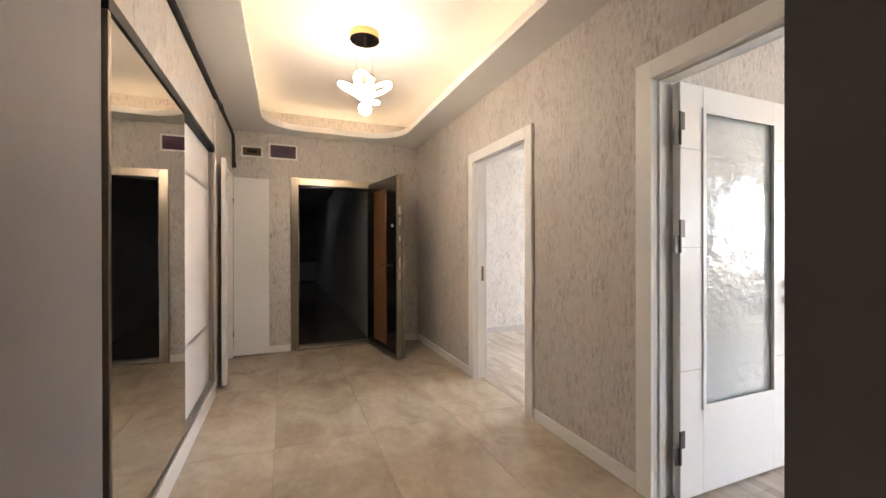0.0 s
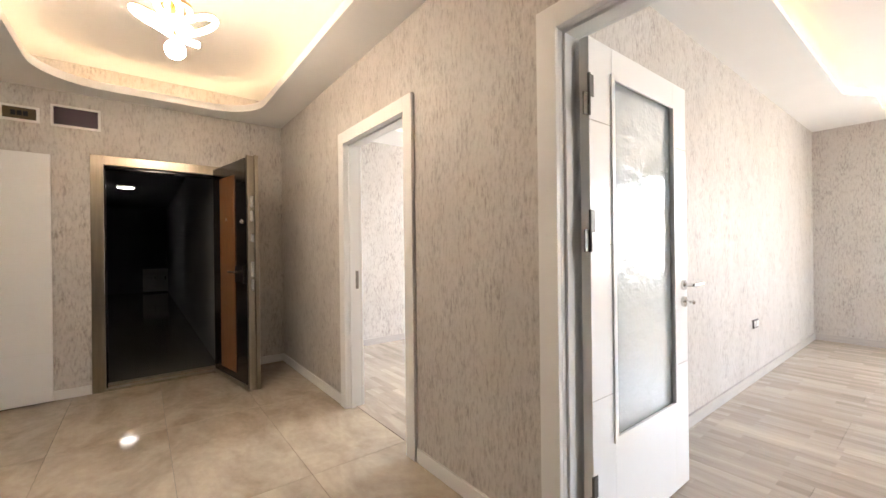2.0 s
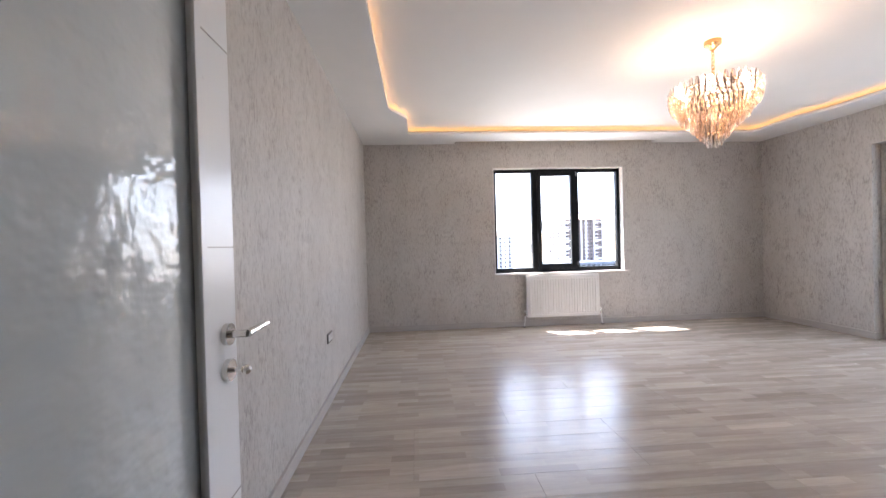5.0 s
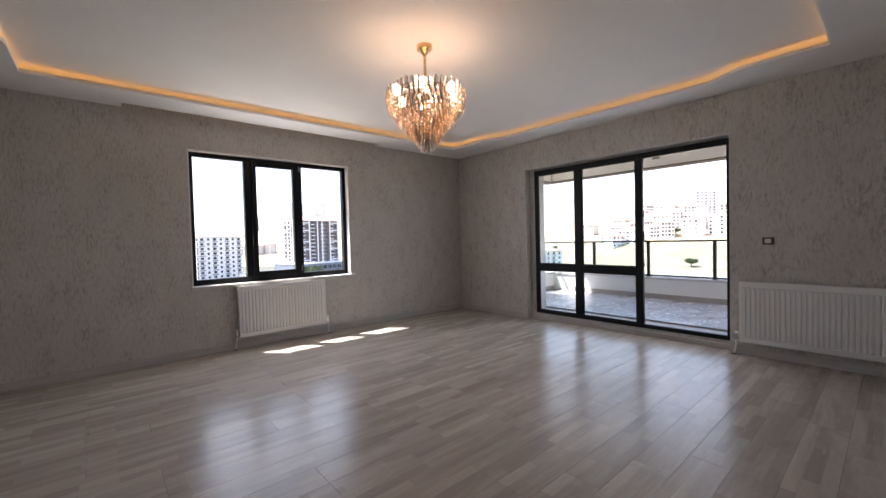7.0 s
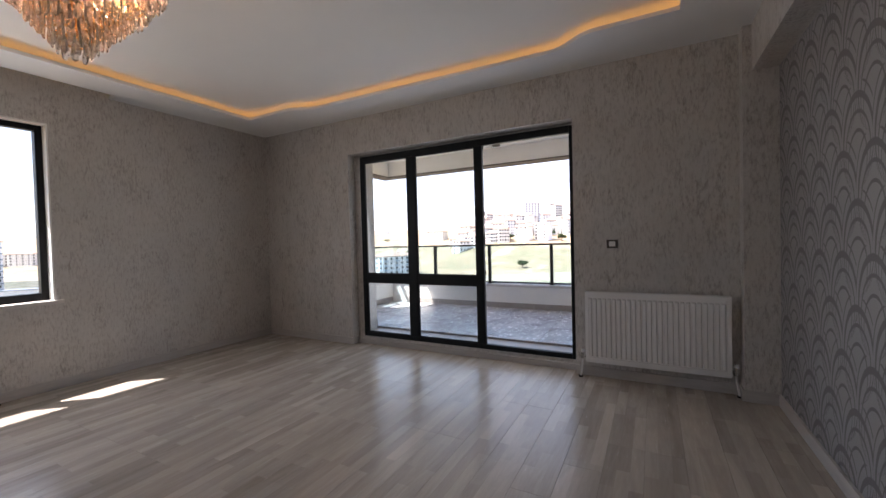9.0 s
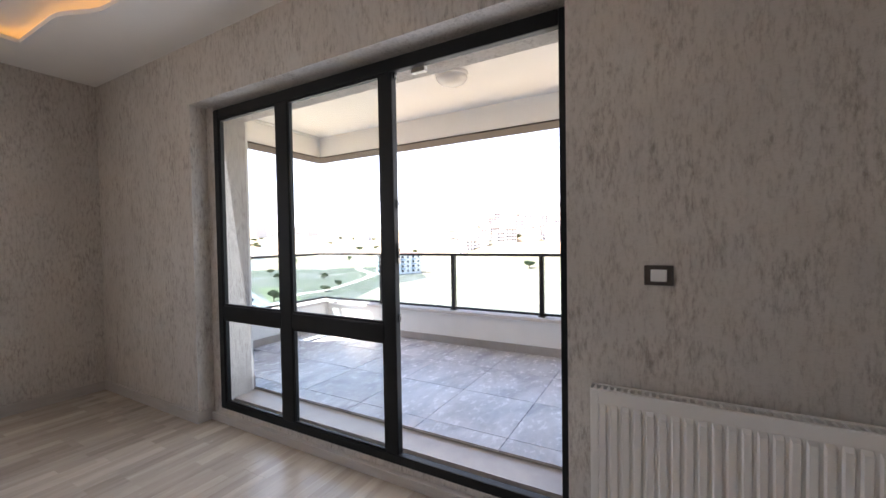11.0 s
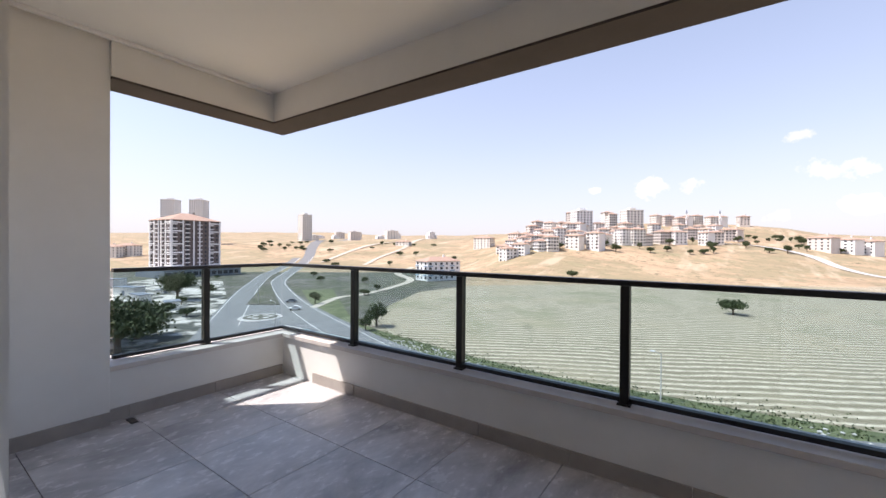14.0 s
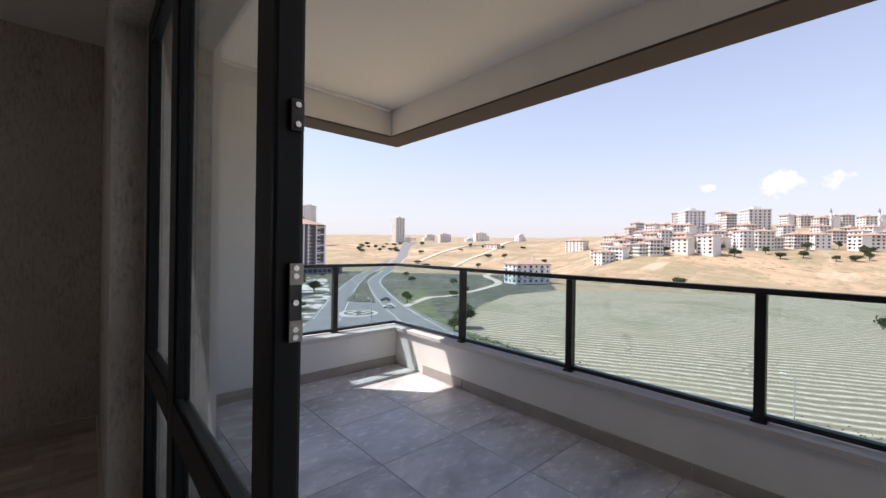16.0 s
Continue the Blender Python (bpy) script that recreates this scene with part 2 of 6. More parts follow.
def make_floor(name, light, dark, rough, stretch, tone, strips=False):
    """Board or tile: Object Info's Random shifts the figure and the tone from piece to piece."""
    n = Nodes(name)
    oi = n.tree.nodes.new("ShaderNodeObjectInfo")
    g = n.tree.nodes.new("ShaderNodeNewGeometry")
    sh = n.tree.nodes.new("ShaderNodeVectorMath")
    sh.operation = "ADD"
    cx = n.tree.nodes.new("ShaderNodeCombineXYZ")
    n.link(n.math("MULTIPLY", oi.outputs["Random"], 37.0), cx.inputs[0])
    n.link(n.math("MULTIPLY", oi.outputs["Random"], 91.0), cx.inputs[1])
    n.link(g.outputs["Position"], sh.inputs[0])
    n.link(cx.outputs[0], sh.inputs[1])
    m = n.add("ShaderNodeMapping", Scale=stretch)
    n.link(sh.outputs[0], m.inputs["Vector"])
    a = n.add("ShaderNodeTexNoise", Scale=3.0, Detail=8, Roughness=0.62, Distortion=0.9)
    b = n.add("ShaderNodeTexNoise", Scale=26.0, Detail=5, Roughness=0.65)
    n.link(m.outputs[0], a.inputs["Vector"])
    n.link(m.outputs[0], b.inputs["Vector"])
    col = n.ramp(a.outputs["Fac"], [(0.33, dark), (0.62, light)])
    col = n.mix(0.25, col, n.ramp(b.outputs["Fac"], [(0.35, dark), (0.65, light)]))
    shade = n.math("ADD", n.math("MULTIPLY", oi.outputs["Random"], tone), 1.0 - tone)
    gray = n.tree.nodes.new("ShaderNodeCombineColor")
    for i in range(3):
        n.link(shade, gray.inputs[i])
    col = n.mix(1.0, col, gray.outputs[0], "MULTIPLY")
    if strips:
        # each board carries three printed strips of short staves
        br = n.add("ShaderNodeTexBrick", Scale=1.0, Mortar_Size=0.0, Brick_Width=0.43, Row_Height=0.193 / 3, Color1=(0.74, 0.73, 0.72, 1), Color2=(1, 1, 1, 1))
        br.offset, br.offset_frequency = 0.37, 2
        sw = n.tree.nodes.new("ShaderNodeSeparateXYZ")
        cw = n.tree.nodes.new("ShaderNodeCombineXYZ")
        n.link(g.outputs["Position"], sw.inputs[0])
        n.link(sw.outputs["Y"], cw.inputs[0])
        n.link(n.math("SUBTRACT", sw.outputs["X"], 1.95), cw.inputs[1])
        n.link(cw.outputs[0], br.inputs["Vector"])
        col = n.mix(1.0, col, br.outputs["Color"], "MULTIPLY")
    r = n.math("ADD", n.math("MULTIPLY", b.outputs["Fac"], 0.14), rough - 0.07)
    n.bump(b.outputs["Fac"], 0.04, 0.002)
    return n.set(Base_Color=col, Roughness=r)


LAMINATE = make_floor("grey_oak_laminate", (0.62, 0.55, 0.475), (0.44, 0.385, 0.33), 0.25, (2.6, 0.30, 1), 0.12, True)
dull(LAMINATE, 0.25)
MARBLE = make_floor("polished_marble_tile", (0.55, 0.48, 0.385), (0.34, 0.285, 0.22), 0.06, (0.9, 0.6, 1), 0.06)
BALCONY_TILE = make_floor("grey_stone_tile", (0.74, 0.71, 0.705), (0.36, 0.34, 0.345), 0.26, (0.95, 0.5, 1), 0.10)


def make_fan_wallpaper():
    """Staggered rows of tall nested arches, grey lines on a pale woven ground."""
    n = Nodes("arch_wallpaper")
    g = n.tree.nodes.new("ShaderNodeNewGeometry")
    sp = n.tree.nodes.new("ShaderNodeSeparateXYZ")
    n.link(g.outputs["Position"], sp.inputs[0])
    total = None
    for shift_u, shift_v in ((0.0, 0.0), (0.5, 0.5)):
        u = n.math("ADD", n.math("DIVIDE", sp.outputs["Y"], 0.29), shift_u + 40.0)
        v = n.math("ADD", n.math("DIVIDE", sp.outputs["Z"], 0.46), shift_v + 40.0)
        fu = n.math("SUBTRACT", n.math("FRACT", u), 0.5)
        fv = n.math("FRACT", v)
        fu = n.math("SUBTRACT", fu, n.math("MULTIPLY", n.math("SINE", n.math("MULTIPLY", fv, 3.1)), 0.05))
        # nested ovals that all touch at the foot of the cell: one field gives each oval's size
        uu = n.math("POWER", n.math("ABSOLUTE", n.math("DIVIDE", fu, 0.47)), 2.0)
        vv = n.math("POWER", n.math("DIVIDE", fv, 0.44), 2.0)
        size = n.math("DIVIDE", n.math("MULTIPLY", n.math("ADD", uu, vv), 0.22), n.math("MAXIMUM", fv, 0.001))
        for at, thick in ((1.02, 0.040), (0.84, 0.022), (0.64, 0.020), (1.18, 0.016)):
            line = n.math("LESS_THAN", n.math("ABSOLUTE", n.math("SUBTRACT", size, at)), thick)
            total = line if total is None else n.math("MAXIMUM", total, line)
    weave = n.noise(140, 2, 0.5, (1, 1, 3))
    ground = n.ramp(weave, [(0.3, (0.285, 0.272, 0.272)), (0.7, (0.355, 0.342, 0.342))])
    col = n.mix(total, ground, (0.15, 0.142, 0.14))
    n.bump(weave, 0.15, 0.003)
    return n.set(Base_Color=col, Roughness=0.5)


ARCH_PAPER = make_fan_wallpaper()


def make_ripple_glass():
    n = Nodes("ripple_glass")
    h = n.math("ADD", n.noise(7, 3, 0.55, (1, 1, 1.4)), n.math("MULTIPLY", n.noise(30, 2, 0.5, (1, 1, 0.6)), 0.18))
    n.bump(h, 0.42, 0.02)
    return n.set(Base_Color=(0.90, 0.94, 0.95), Roughness=0.05, Transmission_Weight=0.7, IOR=1.45, Specular_IOR_Level=0.18)


RIPPLE_GLASS = make_ripple_glass()
CRYSTAL = Nodes("amber_crystal").set(Base_Color=(1.0, 0.86, 0.76), Roughness=0.03, Transmission_Weight=0.85, IOR=1.5)
CLEAR_CRYSTAL = Nodes("clear_crystal").set(Base_Color=(0.97, 0.95, 0.93), Roughness=0.03, Transmission_Weight=0.85, IOR=1.5)


# ---- mesh helpers ----
def box(bm, x0, y0, z0, x1, y1, z1, bevel=0.0):
    m = Matrix.Translation(((x0 + x1) / 2, (y0 + y1) / 2, (z0 + z1) / 2)) @ Matrix.Diagonal((abs(x1 - x0), abs(y1 - y0), abs(z1 - z0), 1))
    made = bmesh.ops.create_cube(bm, size=1, matrix=m)["verts"]
    if bevel:
        edges = list({e for v in made for e in v.link_edges})
        bmesh.ops.bevel(bm, geom=edges, offset=bevel, segments=2, affect="EDGES", profile=0.6)
    return bm


def boxes(*rows, bevel=0.0):
    bm = bmesh.new()
    for r in rows:
        box(bm, *r, bevel=bevel)
    return bm


def rod(bm, a, b, r, r2=None, seg=12):
    a, b = Vector(a), Vector(b)
    m = Matrix.Translation((a + b) / 2) @ (b - a).to_track_quat("Z", "Y").to_matrix().to_4x4()
    bmesh.ops.create_cone(bm, cap_ends=True, segments=seg, radius1=r, radius2=r if r2 is None else r2, depth=(b - a).length, matrix=m)
    return bm


def ball(bm, c, r, seg=16, squash=1.0):
    bmesh.ops.create_uvsphere(bm, u_segments=seg, v_segments=max(6, seg // 2), radius=r, matrix=Matrix.Translation(c) @ Matrix.Diagonal((1, 1, squash, 1)))
    return bm


def pipe(name, points, r, material, parent=None, cyclic=False, label="", kind_tag=""):
    cu = bpy.data.curves.new(name, "CURVE")
    cu.dimensions, cu.bevel_depth, cu.bevel_resolution, cu.resolution_u = "3D", r, 3, 6
    sp = cu.splines.new("POLY")
    sp.points.add(len(points) - 1)
    for p, q in zip(sp.points, points):
        p.co = (*q, 1)
    sp.use_cyclic_u = cyclic
    cu.use_fill_caps = True
    tmp = bpy.data.objects.new(name, cu)
    me = bpy.data.meshes.new_from_object(tmp)
    bpy.data.objects.remove(tmp)
    bpy.data.curves.remove(cu)
    me.materials.clear()
    me.materials.append(material)
    for f in me.polygons:
        f.use_smooth = True
    ob = new(name, me)
    ob.parent = parent
    if label:
        tagged(ob, label)
    return ob


def mesh(name, bm, material, smooth=False):
    bmesh.ops.recalc_face_normals(bm, faces=bm.faces)
    me = bpy.data.meshes.new(name)
    bm.to_mesh(me)
    bm.free()
    me.materials.append(material)
    if smooth:
        for f in me.polygons:
            f.use_smooth = True
    return me


def solid(name, bm, material, label="", category="", group="", kind="", smooth=False):
    """A top-level thing of one mesh."""
    return tagged(new(name, mesh(name, bm, material, smooth)), label, category, group, kind)


def part(name, bm, material, parent, label="", smooth=False):
    ob = new(name, mesh(name, bm, material, smooth))
    ob.parent = parent
    return tagged(ob, label)


def thing(name, at, label, category, group="", kind="", turn=0.0):
    ob = new(name)
    ob.empty_display_size = 0.1
    ob.matrix_world = pose(*at, 0, 0, turn)
    return tagged(ob, label, category, group, kind)


def loop_slab(outer, holes, z0, z1):
    """A slab with holes, from outlines in plan."""
    bm = bmesh.new()
    for z in (z0, z1):
        edges = []
        for loop in (outer, *holes):
            vs = [bm.verts.new((x, y, z)) for x, y in loop]
            edges += [bm.edges.new((vs[i], vs[(i + 1) % len(vs)])) for i in range(len(vs))]
        bmesh.ops.triangle_fill(bm, use_beauty=True, edges=edges)
    for loop in (outer, *holes):
        lo = [bm.verts.new((x, y, z0)) for x, y in loop]
        hi = [bm.verts.new((x, y, z1)) for x, y in loop]
        for i in range(len(loop)):
            j = (i + 1) % len(loop)
            bm.faces.new((lo[i], lo[j], hi[j], hi[i]))
    bmesh.ops.remove_doubles(bm, verts=bm.verts, dist=0.0005)
    return bm


def ribbon(loop, z0, z1):
    bm = bmesh.new()
    lo = [bm.verts.new((x, y, z0)) for x, y in loop]
    hi = [bm.verts.new((x, y, z1)) for x, y in loop]
    for i in range(len(loop)):
        j = (i + 1) % len(loop)
        bm.faces.new((lo[i], lo[j], hi[j], hi[i]))
    return bm


def grow(loop, d):
    """The outline moved outwards by d (outline counter-clockwise)."""
    out = []
    for i in range(len(loop)):
        a, b, c = (Vector(loop[i - 1]), Vector(loop[i]), Vector(loop[(i + 1) % len(loop)]))
        n1 = Vector(((b - a).y, -(b - a).x)).normalized()
        n2 = Vector(((c - b).y, -(c - b).x)).normalized()
        n = (n1 + n2).normalized()
        out.append(tuple(b + n * d / max(0.5, n.dot(n1))))
    return out


def rounded(x0, y0, x1, y1, r, seg=10):
    pts = []
    for cx, cy, a0 in ((x1 - r, y0 + r, -90), (x1 - r, y1 - r, 0), (x0 + r, y1 - r, 90), (x0 + r, y0 + r, 180)):
        for i in range(seg + 1):
            a = radians(a0 + 90 * i / seg)
            pts.append((cx + r * math.cos(a), cy + r * math.sin(a)))
    return pts


# ---- large structure ----
TOP = 2.95
HALL_Z, LIVING_Z = 2.59, 2.67

solid("wall_middle", boxes((1.877, 1.0, 0, 1.99, 1.15, TOP), (1.877, 1.15, 2.085, 1.99, 2.08, TOP), (1.877, 2.08, 0, 1.99, 3.125, TOP),
      (1.877, 3.125, 2.06, 1.99, 4.035, TOP), (1.877, 4.035, 0, 1.99, 5.737, TOP)), WALLPAPER, "partition wall in grey-beige plaster-look wallpaper", "wall", kind="structure")
solid("wall_arches", boxes((1.90, -3.83, 0, 2.085, 1.0, TOP)), ARCH_PAPER, "wall papered with grey nested arches", "wall", kind="structure")
solid("wall_corridor_east", boxes((0.85, -1.5, 0, 1.0, 0.9, TOP), (0.85, 0.9, 0, 1.9, 1.0, TOP)), GREY_PANEL, "smooth mauve-grey corridor wall", "wall", kind="structure")
solid("wall_corridor_end", boxes((-0.6, -1.6, 0, 1.0, -1.5, TOP)), WALLPAPER, "papered end wall of the corridor", "wall", kind="structure")
solid("wall_corridor_west", boxes((-0.6, -1.5, 0, -0.345, 2.285, TOP)), GREY_PANEL, "smooth mauve-grey corridor wall beside the wardrobe", "wall", kind="structure")
solid("wall_hall_west", boxes((-0.55, 2.285, 2.09, -0.355, 4.55, TOP), (-0.55, 4.55, 0, -0.345, 4.95, TOP), (-0.55, 4.95, 2.06, -0.345, 5.65, TOP), (-0.55, 5.65, 0, -0.345, 5.737, TOP)),
      WALLPAPER, "hall wall in grey-beige wallpaper over the wardrobe", "wall", kind="structure")
solid("wall_closet_back", boxes((-1.05, 4.70, 0, -1.0, 5.737, TOP), (-1.1, 2.385, 0, -1.05, 5.737, TOP)), LACQUER, "white back of the utility closet", "wall", kind="structure")
solid("wall_living_north", boxes((1.99, 2.26, 0, 7.5, 2.36, TOP)), WALLPAPER, "living room wall in pale grey wallpaper", "wall", kind="structure")
solid("wall_entrance", boxes((-1.1, 5.737, 0, 0.34, 5.90, TOP), (0.34, 5.737, 2.03, 1.26, 5.90, TOP), (1.26, 5.737, 0, 7.5, 5.90, TOP)), WALLPAPER,
      "entrance wall in grey-beige plaster-look wallpaper", "wall", kind="structure")
solid("wall_east", boxes((7.5, -4.1, 0, 7.76, -1.545, TOP), (7.5, -1.545, 0, 7.76, 0.41, 0.775), (7.5, -1.545, 2.32, 7.76, 0.41, TOP), (7.5, 0.41, 0, 7.76, 3.0, TOP),
      (7.5, 3.0, 0, 7.76, 5.0, 0.8), (7.5, 3.0, 2.32, 7.76, 5.0, TOP), (7.5, 5.0, 0, 7.76, 5.9, TOP)), WALLPAPER, "window wall in grey streaked wallpaper", "wall", kind="structure")
solid("wall_south", boxes((1.9, -4.1, 0, 3.478, -3.735, TOP), (3.478, -4.1, 0, 6.05, -3.85, 0.085), (3.478, -4.1, 2.26, 6.05, -3.735, TOP), (6.05, -4.1, 0, 7.5, -3.735, TOP),
      (5.968, -4.1, 0.085, 6.05, -3.853, 2.26), (3.478, -4.1, 2.215, 5.968, -3.895, 2.26)),
      WALLPAPER, "balcony wall in grey streaked wallpaper", "wall", kind="structure")
solid("facade_skin", boxes((-1.0, -4.14, -0.2, 3.48, -4.1, 3.1), (3.48, -4.14, 2.26, 6.0, -4.1, 3.1), (6.0, -4.14, -0.2, 7.8, -4.1, 3.1)), PLASTER, "cream plastered outer wall", "wall", kind="structure")
solid("corner_column", boxes((2.085, -3.735, 0, 2.29, -3.61, LIVING_Z + 0.05)), WALLPAPER, "papered corner column", "column", kind="structure")
solid("beam", boxes((2.085, -3.61, 2.35, 2.235, 1.0, LIVING_Z + 0.05)), WALLPAPER, "papered ceiling beam over the arch wall", "beam", kind="structure")
# reach past x = 7.76 is an unseen overhang, added to trim the window's sun
solid("roof_slab", boxes((-1.3, -1.7, 2.96, 8.26, 6.0, 3.1), (1.8, -4.1, 2.96, 8.26, -1.7, 3.1)), PLASTER, "concrete slab over the flat with an added overhang outside", "slab", kind="structure")
solid("floor_base", boxes((-1.2, -1.6, -0.25, 7.8, 5.95, -0.012), (1.8, -4.12, -0.25, 7.8, -1.6, -0.012)), JOINT, "screed under the floor finishes", "floor", kind="structure")

HALL_HOLE = rounded(-0.01, 1.78, 1.555, 5.50, 0.42)
solid("ceiling_hall", loop_slab([(-0.42, -1.52), (1.89, -1.52), (1.89, 5.75), (-0.42, 5.75)], [HALL_HOLE], HALL_Z, HALL_Z + 0.065), CEILING,
      "white dropped ceiling with a rounded light cove", "ceiling", kind="structure")
solid("ceiling_hall_upper", boxes((-0.42, -1.52, 2.85, 1.89, 5.75, 2.9)), CEILING, "white upper ceiling of the hall cove", "ceiling", kind="structure")
solid("cove_light_hall", ribbon(grow(HALL_HOLE, 0.10), HALL_Z + 0.066, HALL_Z + 0.085), PINK_COVE, "warm white light strip hidden in the hall cove", "cove light")


def ess(x0, y0, x1, y1, seg=6):
    """A soft S from one point to the other, level at both ends."""
    return [(x0 + (x1 - x0) * i / seg, y0 + (y1 - y0) * (0.5 - 0.5 * math.cos(math.pi * i / seg))) for i in range(seg + 1)]


LIVING_HOLE = ([(2.69, -3.14)] + ess(3.22, -3.14, 3.56, -3.31) + ess(6.0, -3.26, 6.42, -3.14) + [(6.98, -3.14), (6.96, 1.61)]
               + ess(6.40, 1.61, 5.97, 1.80) + ess(3.56, 1.80, 3.22, 1.61) + [(2.69, 1.61)])
solid("ceiling_living", loop_slab([(1.98, -3.76), (7.52, -3.76), (7.52, -2.0), (7.36, -2.0), (7.36, 0.96), (7.52, 0.96), (7.52, 2.28), (1.98, 2.28)], [LIVING_HOLE], LIVING_Z, LIVING_Z + 0.028),
      CEILING, "white dropped ceiling with a shaped light cove and curtain slots", "ceiling", kind="structure")
solid("ceiling_living_upper", boxes((1.97, -3.85, 2.75, 7.52, 2.28, 2.81)), CEILING, "white upper ceiling of the living room", "ceiling", kind="structure")
solid("cove_light_living", ribbon(grow(LIVING_HOLE, 0.07), LIVING_Z + 0.030, LIVING_Z + 0.045), ORANGE_COVE, "amber light strip hidden in the living room cove", "cove light")
BED_HOLE = rounded(2.7, 2.95, 6.9, 5.15, 0.2, 5)
solid("ceiling_bedroom", loop_slab([(1.98, 2.35), (7.52, 2.35), (7.52, 5.75), (1.98, 5.75)], [BED_HOLE], 2.62, 2.67), CEILING, "white dropped ceiling of the next room", "ceiling", kind="structure")
solid("ceiling_bedroom_upper", boxes((1.97, 2.34, 2.80, 7.52, 5.75, 2.86)), CEILING, "white upper ceiling of the next room", "ceiling", kind="structure")
solid("cove_light_bedroom", ribbon(grow(BED_HOLE, 0.07), 2.672, 2.685), ORANGE_COVE, "amber light strip in the next room's cove", "cove light")

# skirting boards
solid("baseboard_hall", boxes((1.862, 2.16, 0, 1.877, 3.045, 0.08), (1.862, 4.12, 0, 1.877, 5.722, 0.08), (1.35, 5.722, 0, 1.877, 5.737, 0.08), (-0.345, 5.722, 0, 0.27, 5.737, 0.08), bevel=0.003), WHITE,
      "white painted skirting board in the hall", "skirting board", kind="structure")
solid("baseboard_living", boxes((2.08, 2.244, 0, 7.5, 2.26, 0.08), (7.484, -3.735, 0, 7.5, 2.244, 0.08), (6.05, -3.735, 0, 7.484, -3.719, 0.08), (6.034, -3.845, 0, 6.05, -3.719, 0.08), (2.306, -3.735, 0, 3.475, -3.719, 0.08),
      (2.29, -3.735, 0, 2.306, -3.594, 0.08), (2.101, -3.61, 0, 2.29, -3.594, 0.08), (2.085, -3.61, 0, 2.101, 1.0, 0.08), bevel=0.003), SKIRT_GREY,
      "grey oak-look skirting board in the living room", "skirting board", kind="structure")
solid("baseboard_bedroom", boxes((2.0, 5.721, 0, 7.5, 5.737, 0.08), (7.484, 2.36, 0, 7.5, 5.72, 0.08), bevel=0.003), SKIRT_GREY, "grey skirting board in the next room", "skirting board", kind="structure")


# ---- inner doors ----
def door_frame(name, y0, y1, top, label, stop):
    """White lined opening in the middle wall with flat casings on both faces."""
    ob = thing(name, (1.93, (y0 + y1) / 2, 0), label, "door frame", kind="structure")
    inv = ob.matrix_world.inverted()

    def put(nm, bm):
        bmesh.ops.transform(bm, matrix=inv, verts=bm.verts)
        return part(nm, bm, LACQUER, ob)
    for x0, x1 in ((1.855, 1.8765), (1.9905, 2.012)):
        put("casing", boxes((x0, y0 - 0.09, 0, x1, y0, top + 0.09), bevel=0.004))
        put("casing", boxes((x0, y1, 0, x1, y1 + 0.09, top + 0.09), bevel=0.004))
        put("casing_head", boxes((x0, y0, top, x1, y1, top + 0.09), bevel=0.004))
    put("jamb", boxes((1.877, y0 - 0.018, 0, 1.99, y0, top), bevel=0.002))
    put("jamb", boxes((1.877, y1, 0, 1.99, y1 + 0.018, top), bevel=0.002))
    put("head_lining", boxes((1.877, y0 - 0.018, top, 1.99, y1 + 0.018, top + 0.018), bevel=0.002))
    put("door_stop", boxes((stop, y0, 0, stop + 0.04, y0 + 0.012, top - 0.012), (stop, y1 - 0.012, 0, stop + 0.04, y1, top - 0.012), (stop, y0, top - 0.012, stop + 0.04, y1, top)))
    return ob


door_frame("door_frame_living", 1.17, 2.062, 2.05, "white lacquered frame of the living room doorway", 1.90)
bed_frame = door_frame("door_frame_bedroom", 3.145, 4.015, 2.04, "white lacquered frame of the open bedroom doorway", 1.90)
part("strike_plate", boxes((0.02, 0.4325, 0.92, 0.045, 0.4355, 1.06)), NICKEL, bed_frame, "small steel strike plate")


def lever_set(parent, x, y, z, face, length, lab):
    """Round rose with a lever and a keyhole rose with a thumb turn, on a leaf lying along x."""
    h = part("handle", rod(rod(rod(bmesh.new(), (x, y, z), (x, y + face * 0.012, z), 0.026, seg=20), (x, y + face * 0.012, z), (x, y + face * 0.05, z), 0.009),
             (x, y + face * 0.05, z), (x - length, y + face * 0.055, z + 0.004), 0.0095, 0.007), CHROME, parent, lab, smooth=False)
    part("rose", rod(bmesh.new(), (x, y, z - 0.085), (x, y + face * 0.012, z - 0.085), 0.026, seg=20), CHROME, h)
    part("thumb_turn", ball(rod(bmesh.new(), (x, y + face * 0.012, z - 0.085), (x, y + face * 0.038, z - 0.085), 0.006), (x, y + face * 0.045, z - 0.085), 0.012, 10), CHROME, h)


# glazed living room leaf, folded open against the side wall
leaf = thing("glazed_door", (1.975, 2.02, 0.012), "open white door leaf with a tall rippled glass panel", "door")
LW, LH, T = 0.885, 2.02, 0.02
GX0, GX1, GZ0, GZ1 = 0.165, 0.735, 0.43, 1.90
part("stile", boxes((0, -T, 0, GX0, T, LH), bevel=0.003), LACQUER, leaf)
part("stile", boxes((GX1, -T, 0, LW, T, LH), bevel=0.003), LACQUER, leaf)
part("bottom_rail", boxes((GX0, -T, 0, GX1, T, GZ0), bevel=0.003), LACQUER, leaf)
part("top_rail", boxes((GX0, -T, GZ1, GX1, T, LH), bevel=0.003), LACQUER, leaf)
part("glass_panel", boxes((GX0, -0.004, GZ0, GX1, 0.004, GZ1)), RIPPLE_GLASS, leaf, "rippled obscure glass panel")
